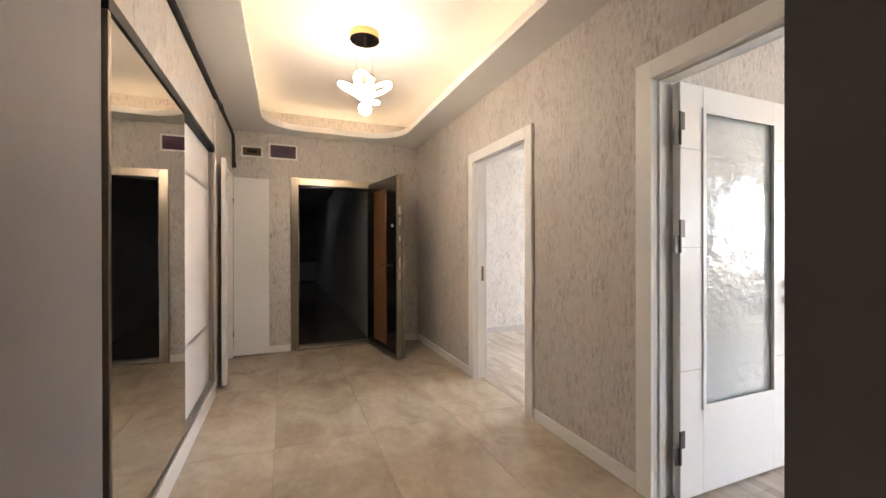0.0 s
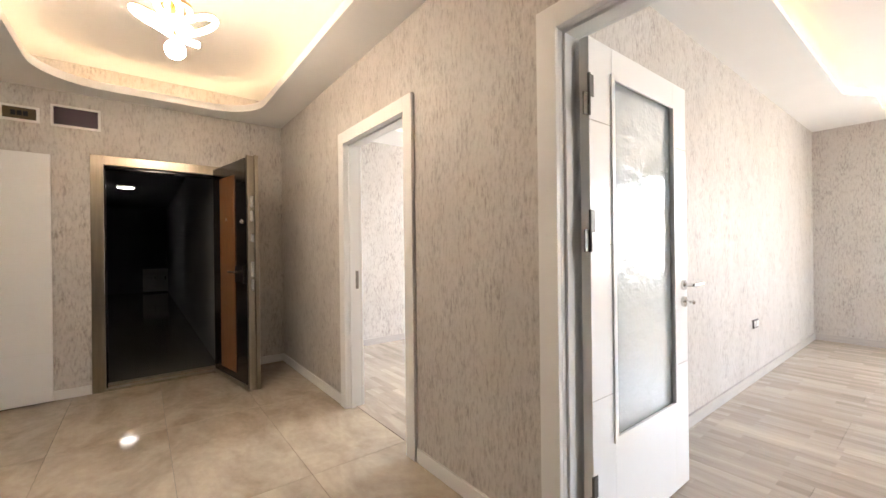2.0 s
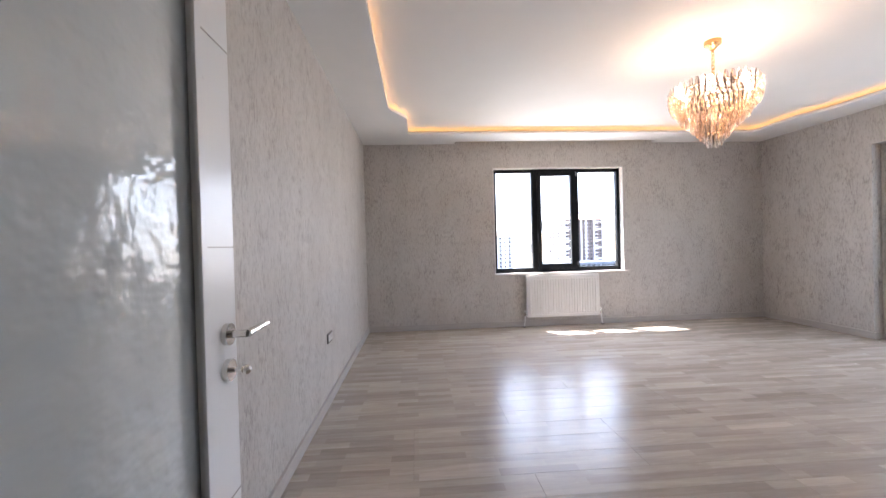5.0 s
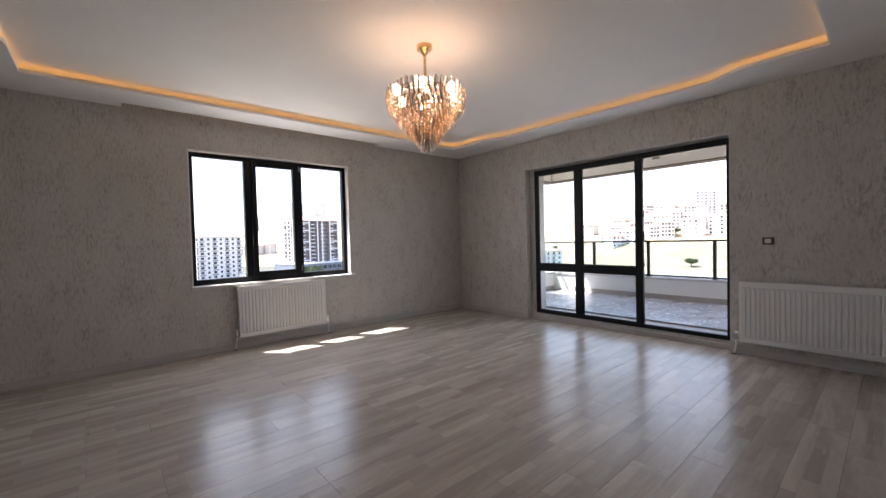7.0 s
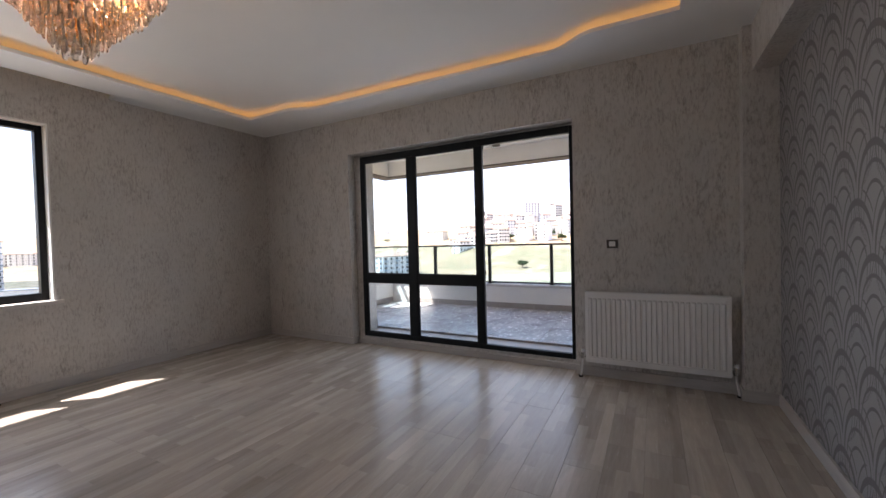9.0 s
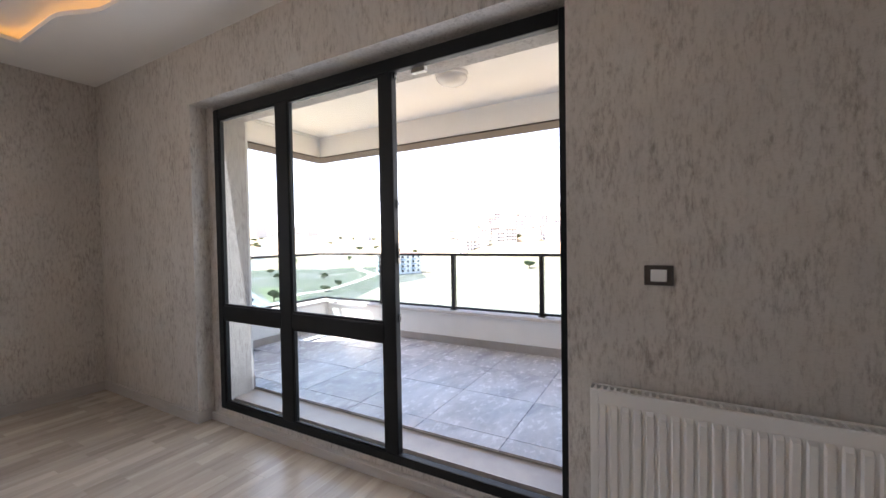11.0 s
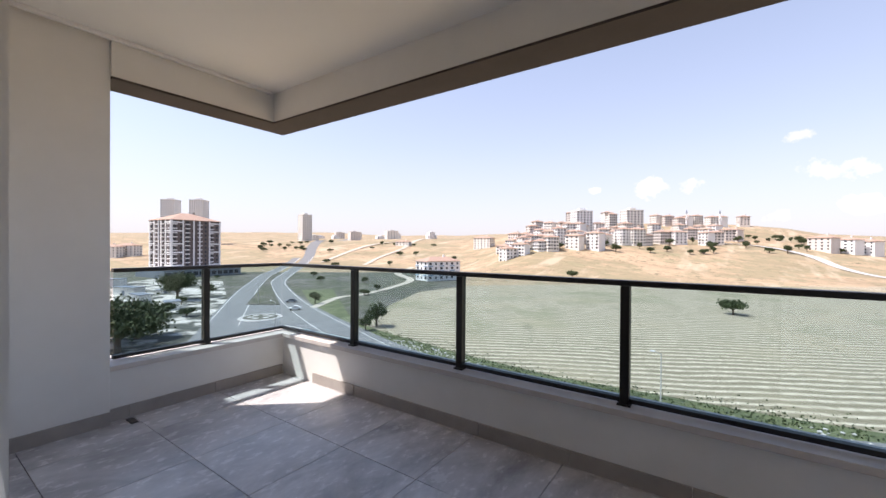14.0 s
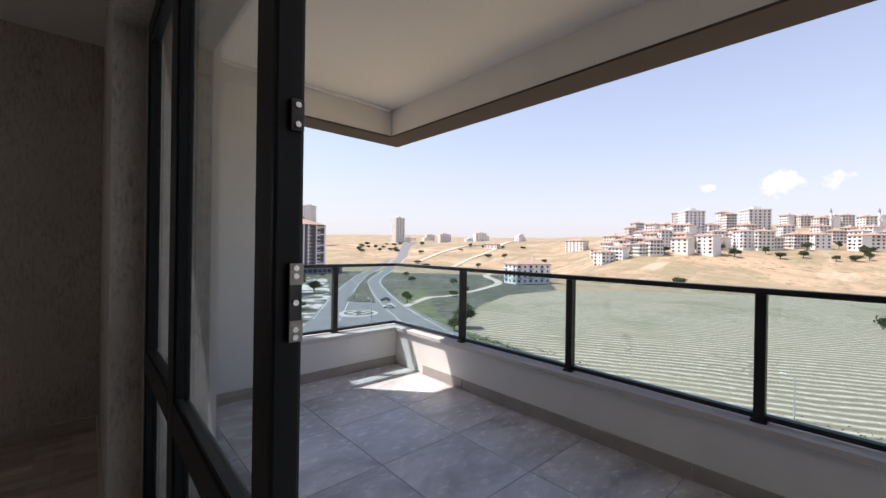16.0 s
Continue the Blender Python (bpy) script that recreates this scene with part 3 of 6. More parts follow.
for s in (-1, 1):
    y0, y1 = (T * s, T * s + 0.008 * s) if s > 0 else (T * s - 0.008, T * s)
    part("glazing_bead", boxes((GX0 - 0.012, y0, GZ0 - 0.012, GX0 + 0.012, y1, GZ1 + 0.012), (GX1 - 0.012, y0, GZ0 - 0.012, GX1 + 0.012, y1, GZ1 + 0.012),
         (GX0 + 0.012, y0, GZ0 - 0.012, GX1 - 0.012, y1, GZ0 + 0.012), (GX0 + 0.012, y0, GZ1 - 0.012, GX1 - 0.012, y1, GZ1 + 0.012), bevel=0.002), LACQUER, leaf)
for z in (0.62, 1.22, 1.70):
    part("groove", boxes((0.002, -T - 0.0015, z, GX0 - 0.014, -T + 0.001, z + 0.003), (GX1 + 0.014, -T - 0.0015, z, LW - 0.002, -T + 0.001, z + 0.003)), SKIRT_GREY, leaf)
for z in (0.25, 1.27, 1.79):
    hg = part("hinge", boxes((-0.004, -T - 0.002, z, 0.032, -T + 0.002, z + 0.085), bevel=0.002), HINGE, leaf, "nickel-plated hinge")
    part("hinge_plate", boxes((-0.034, -T + 0.0, z - 0.075, -0.004, -T + 0.006, z + 0.01), bevel=0.002), HINGE, hg)
    part("knuckle", rod(bmesh.new(), (-0.003, -T - 0.003, z - 0.075), (-0.003, -T - 0.003, z + 0.085), 0.006), HINGE, hg)
lever_set(leaf, LW - 0.055, -T, 1.015, -1, -0.11, "chrome lever handle")

# ---- entrance door ----
ent = thing("entrance_door_frame", (0.80, 5.737, 0), "brushed steel frame of the flat's entrance", "door frame", kind="structure")
part("post", boxes((-0.525, -0.022, 0, -0.435, 0.03, 2.085), bevel=0.004), STEEL, ent)
part("post", boxes((0.44, -0.022, 0, 0.53, 0.03, 2.085), bevel=0.004), STEEL, ent)
part("head", boxes((-0.435, -0.022, 2.0, 0.44, 0.03, 2.085), bevel=0.004), STEEL, ent)
part("rebate", boxes((-0.455, 0.03, 0, -0.425, 0.163, 2.03), (0.43, 0.03, 0, 0.455, 0.163, 2.03), (-0.425, 0.03, 1.985, 0.43, 0.163, 2.03)), DARK_GLOSS, ent)
part("threshold", boxes((-0.45, -0.02, 0, 0.455, 0.06, 0.018), (-0.45, 0.06, 0, 0.455, 0.163, 0.03), bevel=0.003), STEEL, ent)
part("strike_plate", boxes((-0.4345, -0.021, 1.28, -0.430, 0.012, 1.44), bevel=0.001), CHROME, ent, "bright strike plate")
sl = thing("entrance_door", (1.235, 5.70, 0.022), "open dark security door with a walnut panel and steel edge", "door", turn=-79.5)
# leaf runs along local +x from the hinge, its inner face towards local -y
part("core", boxes((0.0, -0.035, 0, 0.83, 0.035, 2.02), bevel=0.004), DARK_GLOSS, sl)
part("edge_strip", boxes((0.83, -0.045, 0, 0.855, 0.045, 2.03), bevel=0.004), STEEL, sl, "brushed steel edge")
part("edge_lip", boxes((0.855, 0.012, 0.0, 0.872, 0.045, 2.035), bevel=0.003), STEEL, sl)
part("bottom_strip", boxes((0.0, -0.042, 0.0, 0.83, -0.035, 0.035), bevel=0.002), STEEL, sl)
part("walnut_panel", boxes((0.20, -0.043, 0.10, 0.56, -0.035, 1.90), bevel=0.003), WALNUT, sl, "walnut veneer panel")
part("lock_block", boxes((0.60, -0.06, 0.92, 0.78, -0.035, 1.08), bevel=0.008), DARK_GLOSS, sl)
part("handle", rod(rod(bmesh.new(), (0.70, -0.06, 1.02), (0.70, -0.10, 1.02), 0.012), (0.70, -0.10, 1.02), (0.58, -0.105, 1.02), 0.011), CHROME, sl)
part("spyhole", rod(bmesh.new(), (0.38, -0.043, 1.50), (0.38, -0.049, 1.50), 0.014), CHROME, sl)
part("knob", ball(bmesh.new(), (0.79, -0.062, 1.46), 0.022, 12), CHROME, sl)
for z, h in ((1.58, 0.10), (1.46, 0.09), (1.28, 0.07), (0.98, 0.13), (0.86, 0.10)):
    part("lock_plate", boxes((0.855, -0.02, z, 0.8585, 0.006, z + h), bevel=0.001), CHROME, sl, "bright lock plate with bolts")

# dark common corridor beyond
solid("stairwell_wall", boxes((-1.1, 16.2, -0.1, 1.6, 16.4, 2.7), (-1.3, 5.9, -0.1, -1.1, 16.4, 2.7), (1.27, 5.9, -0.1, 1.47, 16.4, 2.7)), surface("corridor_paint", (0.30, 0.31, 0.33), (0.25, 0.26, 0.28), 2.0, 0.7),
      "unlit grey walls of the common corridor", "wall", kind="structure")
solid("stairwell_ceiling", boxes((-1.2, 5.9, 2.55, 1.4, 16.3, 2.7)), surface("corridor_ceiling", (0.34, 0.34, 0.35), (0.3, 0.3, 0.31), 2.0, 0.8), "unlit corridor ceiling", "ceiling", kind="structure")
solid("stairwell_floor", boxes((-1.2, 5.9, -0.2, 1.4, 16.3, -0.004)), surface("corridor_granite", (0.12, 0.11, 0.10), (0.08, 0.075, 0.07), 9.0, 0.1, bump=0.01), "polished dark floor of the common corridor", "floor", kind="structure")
cl = thing("corridor_lamp", (0.40, 11.2, 2.55), "small round lit ceiling lamp in the corridor", "lamp")
part("ring", rod(bmesh.new(), (0, 0, -0.03), (0, 0, 0), 0.15, seg=24), WHITE, cl)
part("diffuser", rod(bmesh.new(), (0, 0, -0.045), (0, 0, -0.03), 0.13, seg=24), emitter("corridor_lamp_glow", (1.0, 0.95, 0.88), 0.5), cl)
cab = thing("shoe_cabinet", (1.02, 15.9, 0), "pale two-door cabinet at the corridor's end", "cabinet")
part("body", boxes((-0.36, -0.18, 0.05, 0.36, 0.2, 0.72), bevel=0.004), WHITE, cab)
for x in (-0.18, 0.18):
    d = part("door", boxes((x - 0.17, -0.2, 0.07, x + 0.17, -0.18, 0.70), bevel=0.003), WHITE, cab)
    part("handle", boxes((x - 0.012 if x > 0 else x + 0.1, -0.215, 0.40, x + 0.012 if x > 0 else x + 0.12, -0.2, 0.5)), CHROME, d)

# ---- hall: wardrobe ----
wd = thing("sliding_wardrobe", (-0.72, 3.55, 0), "built-in sliding wardrobe with a mirror door and a gloss white door", "wardrobe")
WY0, WY1 = -1.26, 0.995
part("carcass", boxes((-0.30, WY0, 0.0, -0.28, WY1, 2.085), (-0.28, WY0, 0.0, 0.30, WY0 + 0.02, 2.085), (-0.28, WY1 - 0.11, 0.0, 0.362, WY1, 2.085), (-0.28, WY0 + 0.02, 2.065, 0.20, WY1 - 0.11, 2.085)), GREY_PANEL, wd)
part("plinth", boxes((-0.28, WY0 + 0.02, 0.0, 0.394, WY1 - 0.11, 0.115), bevel=0.004), GLOSS_WHITE, wd, "white plinth")
part("bottom_track", boxes((0.24, WY0 + 0.02, 0.115, 0.384, WY1 - 0.11, 0.135)), NICKEL, wd)
part("top_track", boxes((0.24, WY0 + 0.02, 2.035, 0.388, WY1 - 0.11, 2.088), bevel=0.003), BLACK_PVC, wd, "black top track")
mdoor = part("mirror_door", boxes((0.358, WY0 + 0.03, 0.14, 0.376, -0.135, 2.035)), GREY_PANEL, wd)
part("mirror", boxes((0.376, WY0 + 0.045, 0.15, 0.380, -0.14, 2.03)), MIRROR, mdoor, "tall tinted mirror")
part("edge_profile", boxes((0.355, WY0 + 0.02, 0.14, 0.386, WY0 + 0.045, 2.035), bevel=0.003), STEEL, mdoor)
wdoor = part("panel_door", boxes((0.322, -0.17, 0.14, 0.345, WY1 - 0.13, 2.035), bevel=0.002), GLOSS_WHITE, wd, "gloss white sliding door with two dark strips")
for z in (0.59, 1.705):
    part("strip", boxes((0.3445, -0.14, z, 0.348, WY1 - 0.13, z + 0.026)), NICKEL, wdoor)
part("edge_profile", boxes((0.320, WY1 - 0.13, 0.14, 0.352, WY1 - 0.112, 2.035), bevel=0.003), STEEL, wdoor)

# utility closet with two narrow leaves
cf = thing("closet_frame", (-0.345, 5.30, 0), "white frame of a narrow utility closet", "door frame", kind="structure")
part("side", boxes((-0.18, -0.35, 0, 0.012, -0.325, 2.06), bevel=0.003), LACQUER, cf)
part("side", boxes((-0.18, 0.325, 0, 0.012, 0.35, 2.06), bevel=0.003), LACQUER, cf)
part("head", boxes((-0.18, -0.325, 2.035, 0.012, 0.325, 2.06), bevel=0.003), LACQUER, cf)
for nm, at, turn in (("closet_door", (-0.325, 5.655, 0.02), 2.0), ("closet_door", (-0.322, 4.965, 0.02), -85.0)):
    cd = thing(nm, at, "open narrow white closet leaf with fine grooves", "door", "closet leaves", turn=turn)
    part("panel", boxes((0, -0.018, 0, 0.365, 0.018, 2.015), bevel=0.003), LACQUER, cd)
    for z in (0.40, 0.80, 1.20, 1.60):
        part("groove", boxes((0.004, -0.0188, z, 0.361, -0.0172, z + 0.003)), WHITE, cd)
    for z in (0.22, 1.72):
        part("hinge", boxes((-0.022, -0.022, z, 0.004, -0.012, z + 0.055), bevel=0.002), NICKEL, cd)
    part("bottom_edge", boxes((0.002, -0.016, -0.004, 0.363, 0.016, 0.0)), DARK_GLOSS, cd)

# black pipe run under the hall ceiling
pr = thing("ceiling_pipe", (-0.375, 4.0, 2.54), "black insulated pipe along the wall under the ceiling", "pipe")
pipe("run", [(0.03, -4.5, 0.0), (0.03, 1.62, 0.0), (0.035, 1.67, -0.015), (0.04, 1.69, -0.05), (0.045, 1.695, -0.36)], 0.024, BLACK_RUBBER, pr)
part("coupling", rod(bmesh.new(), (0.03, 0.75, 0), (0.03, 0.85, 0), 0.031), BLACK_RUBBER, pr)
part("end_cap", rod(bmesh.new(), (0.045, 1.695, -0.34), (0.045, 1.695, -0.385), 0.03), BLACK_RUBBER, pr)


def fuse_box(x0, x1, z0, z1, cover, label):
    fb = thing("fuse_box", ((x0 + x1) / 2, 5.737, z0), label, "electrical box")
    w, h = (x1 - x0) / 2, z1 - z0
    part("frame", boxes((-w, -0.02, 0, -w + 0.018, 0.0, h), (w - 0.018, -0.02, 0, w, 0.0, h), (-w + 0.018, -0.02, 0, w - 0.018, 0.0, 0.018), (-w + 0.018, -0.02, h - 0.018, w - 0.018, 0.0, h), bevel=0.003), WHITE, fb)
    part("cover", boxes((-w + 0.018, -0.012, 0.018, w - 0.018, -0.002, h - 0.018)), cover, fb, "smoked translucent cover")
    return fb


fuse_box(0.037, 0.352, 2.29, 2.472, PURPLE_COVER, "white wall box with a smoked purple cover")
b2 = fuse_box(-0.255, -0.028, 2.293, 2.42, AMBER_COVER, "small white fuse box with a smoked amber cover")
for i in range(3):
    part("breaker", boxes((-0.05 + i * 0.035, -0.015, 0.045, -0.022 + i * 0.035, -0.0125, 0.085)), DARK_GLOSS, b2)

# hall pendant: looping light tubes under a round gold canopy
pl = thing("pendant_lamp", (0.773, 3.64, 2.85), "gold pendant with looping lit tubes and a glass globe", "lamp")
part("canopy", rod(bmesh.new(), (0, 0, -0.05), (0, 0, 0), 0.11, seg=32), GOLD, pl, "round gold ceiling canopy")
part("canopy_plate", rod(bmesh.new(), (0, 0, -0.054), (0, 0, -0.05), 0.106, seg=32), DARK_GLOSS, pl)
for a in (20, 140, 260):
    ca, sa = math.cos(radians(a)), math.sin(radians(a))
    part("wire", rod(bmesh.new(), (0.07 * ca, 0.07 * sa, -0.054), (0.07 * ca, 0.07 * sa, -0.34), 0.0012, seg=6), NICKEL, pl)
part("hub", rod(bmesh.new(), (0, 0, -0.50), (0, 0, -0.33), 0.022, seg=16), GOLD, pl)
part("hub_plate", rod(bmesh.new(), (0, 0, -0.345), (0, 0, -0.325), 0.08, seg=24), GOLD, pl)
for k, (a, r, lift) in enumerate(((-20, 0.092, 0.0), (75, 0.07, 0.03), (160, 0.092, 0.0), (250, 0.07, 0.03))):
    tilt = pose(0, 0, 0, 0, 0, a) @ pose(0.105, 0, -0.42 + lift, 0, -24, 0)
    loop = [tuple(tilt @ Vector((r * math.cos(radians(q)), r * 0.72 * math.sin(radians(q)), 0))) for q in range(0, 360, 15)]
    lp = pipe("light_loop", loop, 0.013, LED_WHITE, pl, True, "lit white loop")
    pipe("gold_trim", [(x, y, z + 0.018) for x, y, z in loop], 0.006, GOLD, lp, True)
pipe("lower_arm", [(-0.09, -0.03, -0.47), (0, 0, -0.50), (0.11, 0.02, -0.50)], 0.016, LED_WHITE, pl)
part("globe", ball(bmesh.new(), (0, 0, -0.565), 0.048, 20), LED_WHITE, pl, "lit frosted globe", smooth=True)

# ---- living room: window ----
def bar(bm, x0, z0, x1, z1, y0, y1, bev=0.004):
    return box(bm, x0, y0, z0, x1, y1, z1, bevel=bev)


win = thing("window_1", (7.62, -0.5675, 0.775), "three-part anthracite window with white reveal and sill", "window", kind="structure")
# local y along the wall, x outwards
W2, WH = 0.9775, 1.545
part("window_sill", boxes((-0.16, -W2 - 0.05, -0.028, 0.0, W2 + 0.01, 0.004), bevel=0.004), COPING, win, "white stone sill")
part("reveal", boxes((-0.119, -W2 - 0.001, 0.004, -0.03, -W2 + 0.012, WH), (-0.119, W2 - 0.012, 0.004, -0.03, W2 + 0.001, WH), (-0.119, -W2 + 0.012, WH - 0.012, -0.03, W2 - 0.012, WH)), WHITE, win)
fr = part("window_frame", boxes((-0.03, -W2, 0.004, 0.04, -W2 + 0.06, WH), (-0.03, W2 - 0.06, 0.004, 0.04, W2, WH), (-0.03, -W2 + 0.06, 0.004, 0.04, W2 - 0.06, 0.07), (-0.03, -W2 + 0.06, WH - 0.06, 0.04, W2 - 0.06, WH),
     (-0.03, -0.33, 0.07, 0.04, -0.24, WH - 0.06), (-0.03, 0.28, 0.07, 0.04, 0.385, WH - 0.06), bevel=0.005), BLACK_PVC, win, "anthracite frame")
part("sash", boxes((-0.05, -0.265, 0.05, 0.012, -0.205, WH - 0.04), (-0.05, 0.245, 0.05, 0.012, 0.305, WH - 0.04), (-0.05, -0.205, 0.05, 0.012, 0.245, 0.125), (-0.05, -0.205, WH - 0.11, 0.012, 0.245, WH - 0.04), bevel=0.006), BLACK_PVC, win, "anthracite opening sash")
for y0, y1, z0, z1 in ((-W2 + 0.06, -0.33, 0.07, WH - 0.06), (-0.205, 0.245, 0.125, WH - 0.11), (0.385, W2 - 0.06, 0.07, WH - 0.06)):
    p = part("pane", boxes((0.004, y0, z0, 0.010, y1, z1)), PANE, win)
    p.visible_shadow = False
for z in (0.09, WH - 0.13):
    part("hinge", boxes((-0.056, -0.297, z, -0.044, -0.283, z + 0.07), bevel=0.002), CHROME, win)
part("handle", rod(box(bmesh.new(), -0.062, 0.243, 0.66, -0.05, 0.268, 0.80, bevel=0.003), (-0.085, 0.256, 0.75), (-0.085, 0.256, 0.62), 0.009), BLACK_PVC, win)

# unseen window, assumed so that daylight reaches the next room
w2 = thing("window_2", (7.62, 4.0, 0.80), "assumed anthracite window of the next room, out of view", "window", kind="structure")
part("window_frame", boxes((-0.03, -1.0, 0.0, 0.04, -0.94, 1.52), (-0.03, 0.94, 0.0, 0.04, 1.0, 1.52), (-0.03, -0.94, 0.0, 0.04, 0.94, 0.06), (-0.03, -0.94, 1.46, 0.04, 0.94, 1.52), (-0.03, -0.035, 0.06, 0.04, 0.035, 1.46)), BLACK_PVC, w2)
for y0, y1 in ((-0.94, -0.035), (0.035, 0.94)):
    p = part("pane", boxes((0.004, y0, 0.06, 0.010, y1, 1.46)), PANE, w2)
    p.visible_shadow = False

# ---- living room: balcony screen and door ----
bs = thing("window_3", (3.495, -3.85, 0.085), "anthracite glazed screen with two bays and an open door", "window", kind="structure")
X1, SH = 2.472, 2.15
part("window_frame", boxes((-0.02, -0.044, 0.0, 0.035, 0.0, SH), (X1 - 0.06, -0.044, 0.0, X1, 0.0, SH), (0.035, -0.044, SH - 0.07, X1 - 0.06, 0.0, SH), (0.035, -0.044, 0.0, X1 - 0.06, 0.0, 0.05),
     (0.89, -0.044, 0.05, 0.97, 0.0, SH - 0.07), (1.695, -0.044, 0.05, 1.80, 0.0, SH - 0.07), (0.97, -0.044, 0.655, 1.695, 0.0, 0.75), (1.80, -0.044, 0.655, X1 - 0.06, 0.0, 0.75), bevel=0.006), BLACK_PVC, bs, "anthracite frame with mullions and transoms")
for x0, x1, z0, z1 in ((0.97, 1.695, 0.05, 0.655), (0.97, 1.695, 0.75, SH - 0.07), (1.80, X1 - 0.06, 0.05, 0.655), (1.80, X1 - 0.06, 0.75, SH - 0.07)):
    part("glazing_bead", boxes((x0, -0.022, z0, x0 + 0.014, -0.006, z1), (x1 - 0.014, -0.022, z0, x1, -0.006, z1), (x0 + 0.014, -0.022, z0, x1 - 0.014, -0.006, z0 + 0.014), (x0 + 0.014, -0.03, z1 - 0.014, x1 - 0.014, -0.006, z1)), BLACK_PVC, bs)
    p = part("pane", boxes((x0, -0.034, z0, x1, -0.027, z1)), PANE, bs)
    p.visible_shadow = False
for z, h in ((1.075, 0.11), (0.76, 0.045), (1.37, 0.045), (2.05, 0.045)):
    sp_ = part("strike_plate", boxes((0.882, -0.040, z, 0.8895, -0.020, z + h), bevel=0.002), DARK_GLOSS, bs, "metal lock keep")
    ends = (0.0, h - 0.03) if h > 0.1 else ()
    for e0 in ends:
        part("end_plate", boxes((0.8805, -0.041, z + e0, 0.8822, -0.021, z + e0 + 0.03), bevel=0.001), NICKEL, sp_)
    for dz in ((0.06, 0.16, 0.5, 0.84, 0.94) if h > 0.1 else (0.2, 0.8)):
        part("screw", rod(bmesh.new(), (0.8825, -0.030, z + h * dz), (0.8785, -0.030, z + h * dz), 0.0042, seg=8), CHROME, sp_)
part("threshold", boxes((-0.015, 0.0, -0.085, X1 + 0.065, 0.035, -0.03), bevel=0.004), SKIRT_GREY, bs, "pale threshold board")
part("roller_pad", boxes((0.70, -0.046, SH - 0.10, 0.78, -0.02, SH - 0.075), bevel=0.003), NICKEL, bs)

bd = thing("balcony_door", (3.505, -3.955, 0.155), "open anthracite glazed balcony door with its key in the lock", "door", turn=-90.5)
DW, DH = 0.86, 2.05
part("stile", boxes((0, -0.024, 0, 0.085, 0.024, DH), bevel=0.006), BLACK_PVC, bd)
part("stile", boxes((DW - 0.095, -0.024, 0, DW, 0.024, DH), bevel=0.006), BLACK_PVC, bd)
part("bottom_rail", boxes((0.085, -0.024, 0, DW - 0.095, 0.024, 0.10), bevel=0.006), BLACK_PVC, bd)
part("top_rail", boxes((0.085, -0.024, DH - 0.085, DW - 0.095, 0.024, DH), bevel=0.006), BLACK_PVC, bd)
part("gasket", boxes((0.085, -0.012, 0.10, 0.093, 0.012, DH - 0.085), (DW - 0.103, -0.012, 0.10, DW - 0.095, 0.012, DH - 0.085)), DARK_LAMINATE, bd)
p = part("pane", boxes((0.093, -0.004, 0.10, DW - 0.103, 0.004, DH - 0.085)), PANE, bd)
p.visible_shadow = False
part("lock_edge", boxes((DW, -0.012, 0.3, DW + 0.003, 0.012, 1.8)), CHROME, bd)
for s in (-1, 1):
    hz = 1.02
    hp = part("handle_plate", boxes((DW - 0.062, s * 0.024, 0.82, DW - 0.032, s * 0.042, 1.09), bevel=0.003), DARK_GLOSS, bd, "black handle plate")
    part("lever", rod(rod(bmesh.new(), (DW - 0.047, s * 0.042, hz), (DW - 0.047, s * 0.082, hz), 0.009), (DW - 0.047, s * 0.082, hz), (DW - 0.145, s * 0.088, hz - 0.012), 0.010, 0.012), DARK_GLOSS, hp)
    part("cylinder", rod(bmesh.new(), (DW - 0.047, s * 0.042, 0.885), (DW - 0.047, s * 0.054, 0.885), 0.010), NICKEL, hp)
    key = rod(rod(bmesh.new(), (DW - 0.047, s * 0.054, 0.885), (DW - 0.047, s * 0.082, 0.885), 0.004, seg=8), (DW - 0.049, s * 0.078, 0.858), (DW - 0.045, s * 0.078, 0.858), 0.019, seg=14)
    box(key, DW - 0.0485, s * 0.078 - 0.005, 0.79, DW - 0.0455, s * 0.078 + 0.005, 0.845)
    part("key", key, NICKEL, hp, "small steel key")


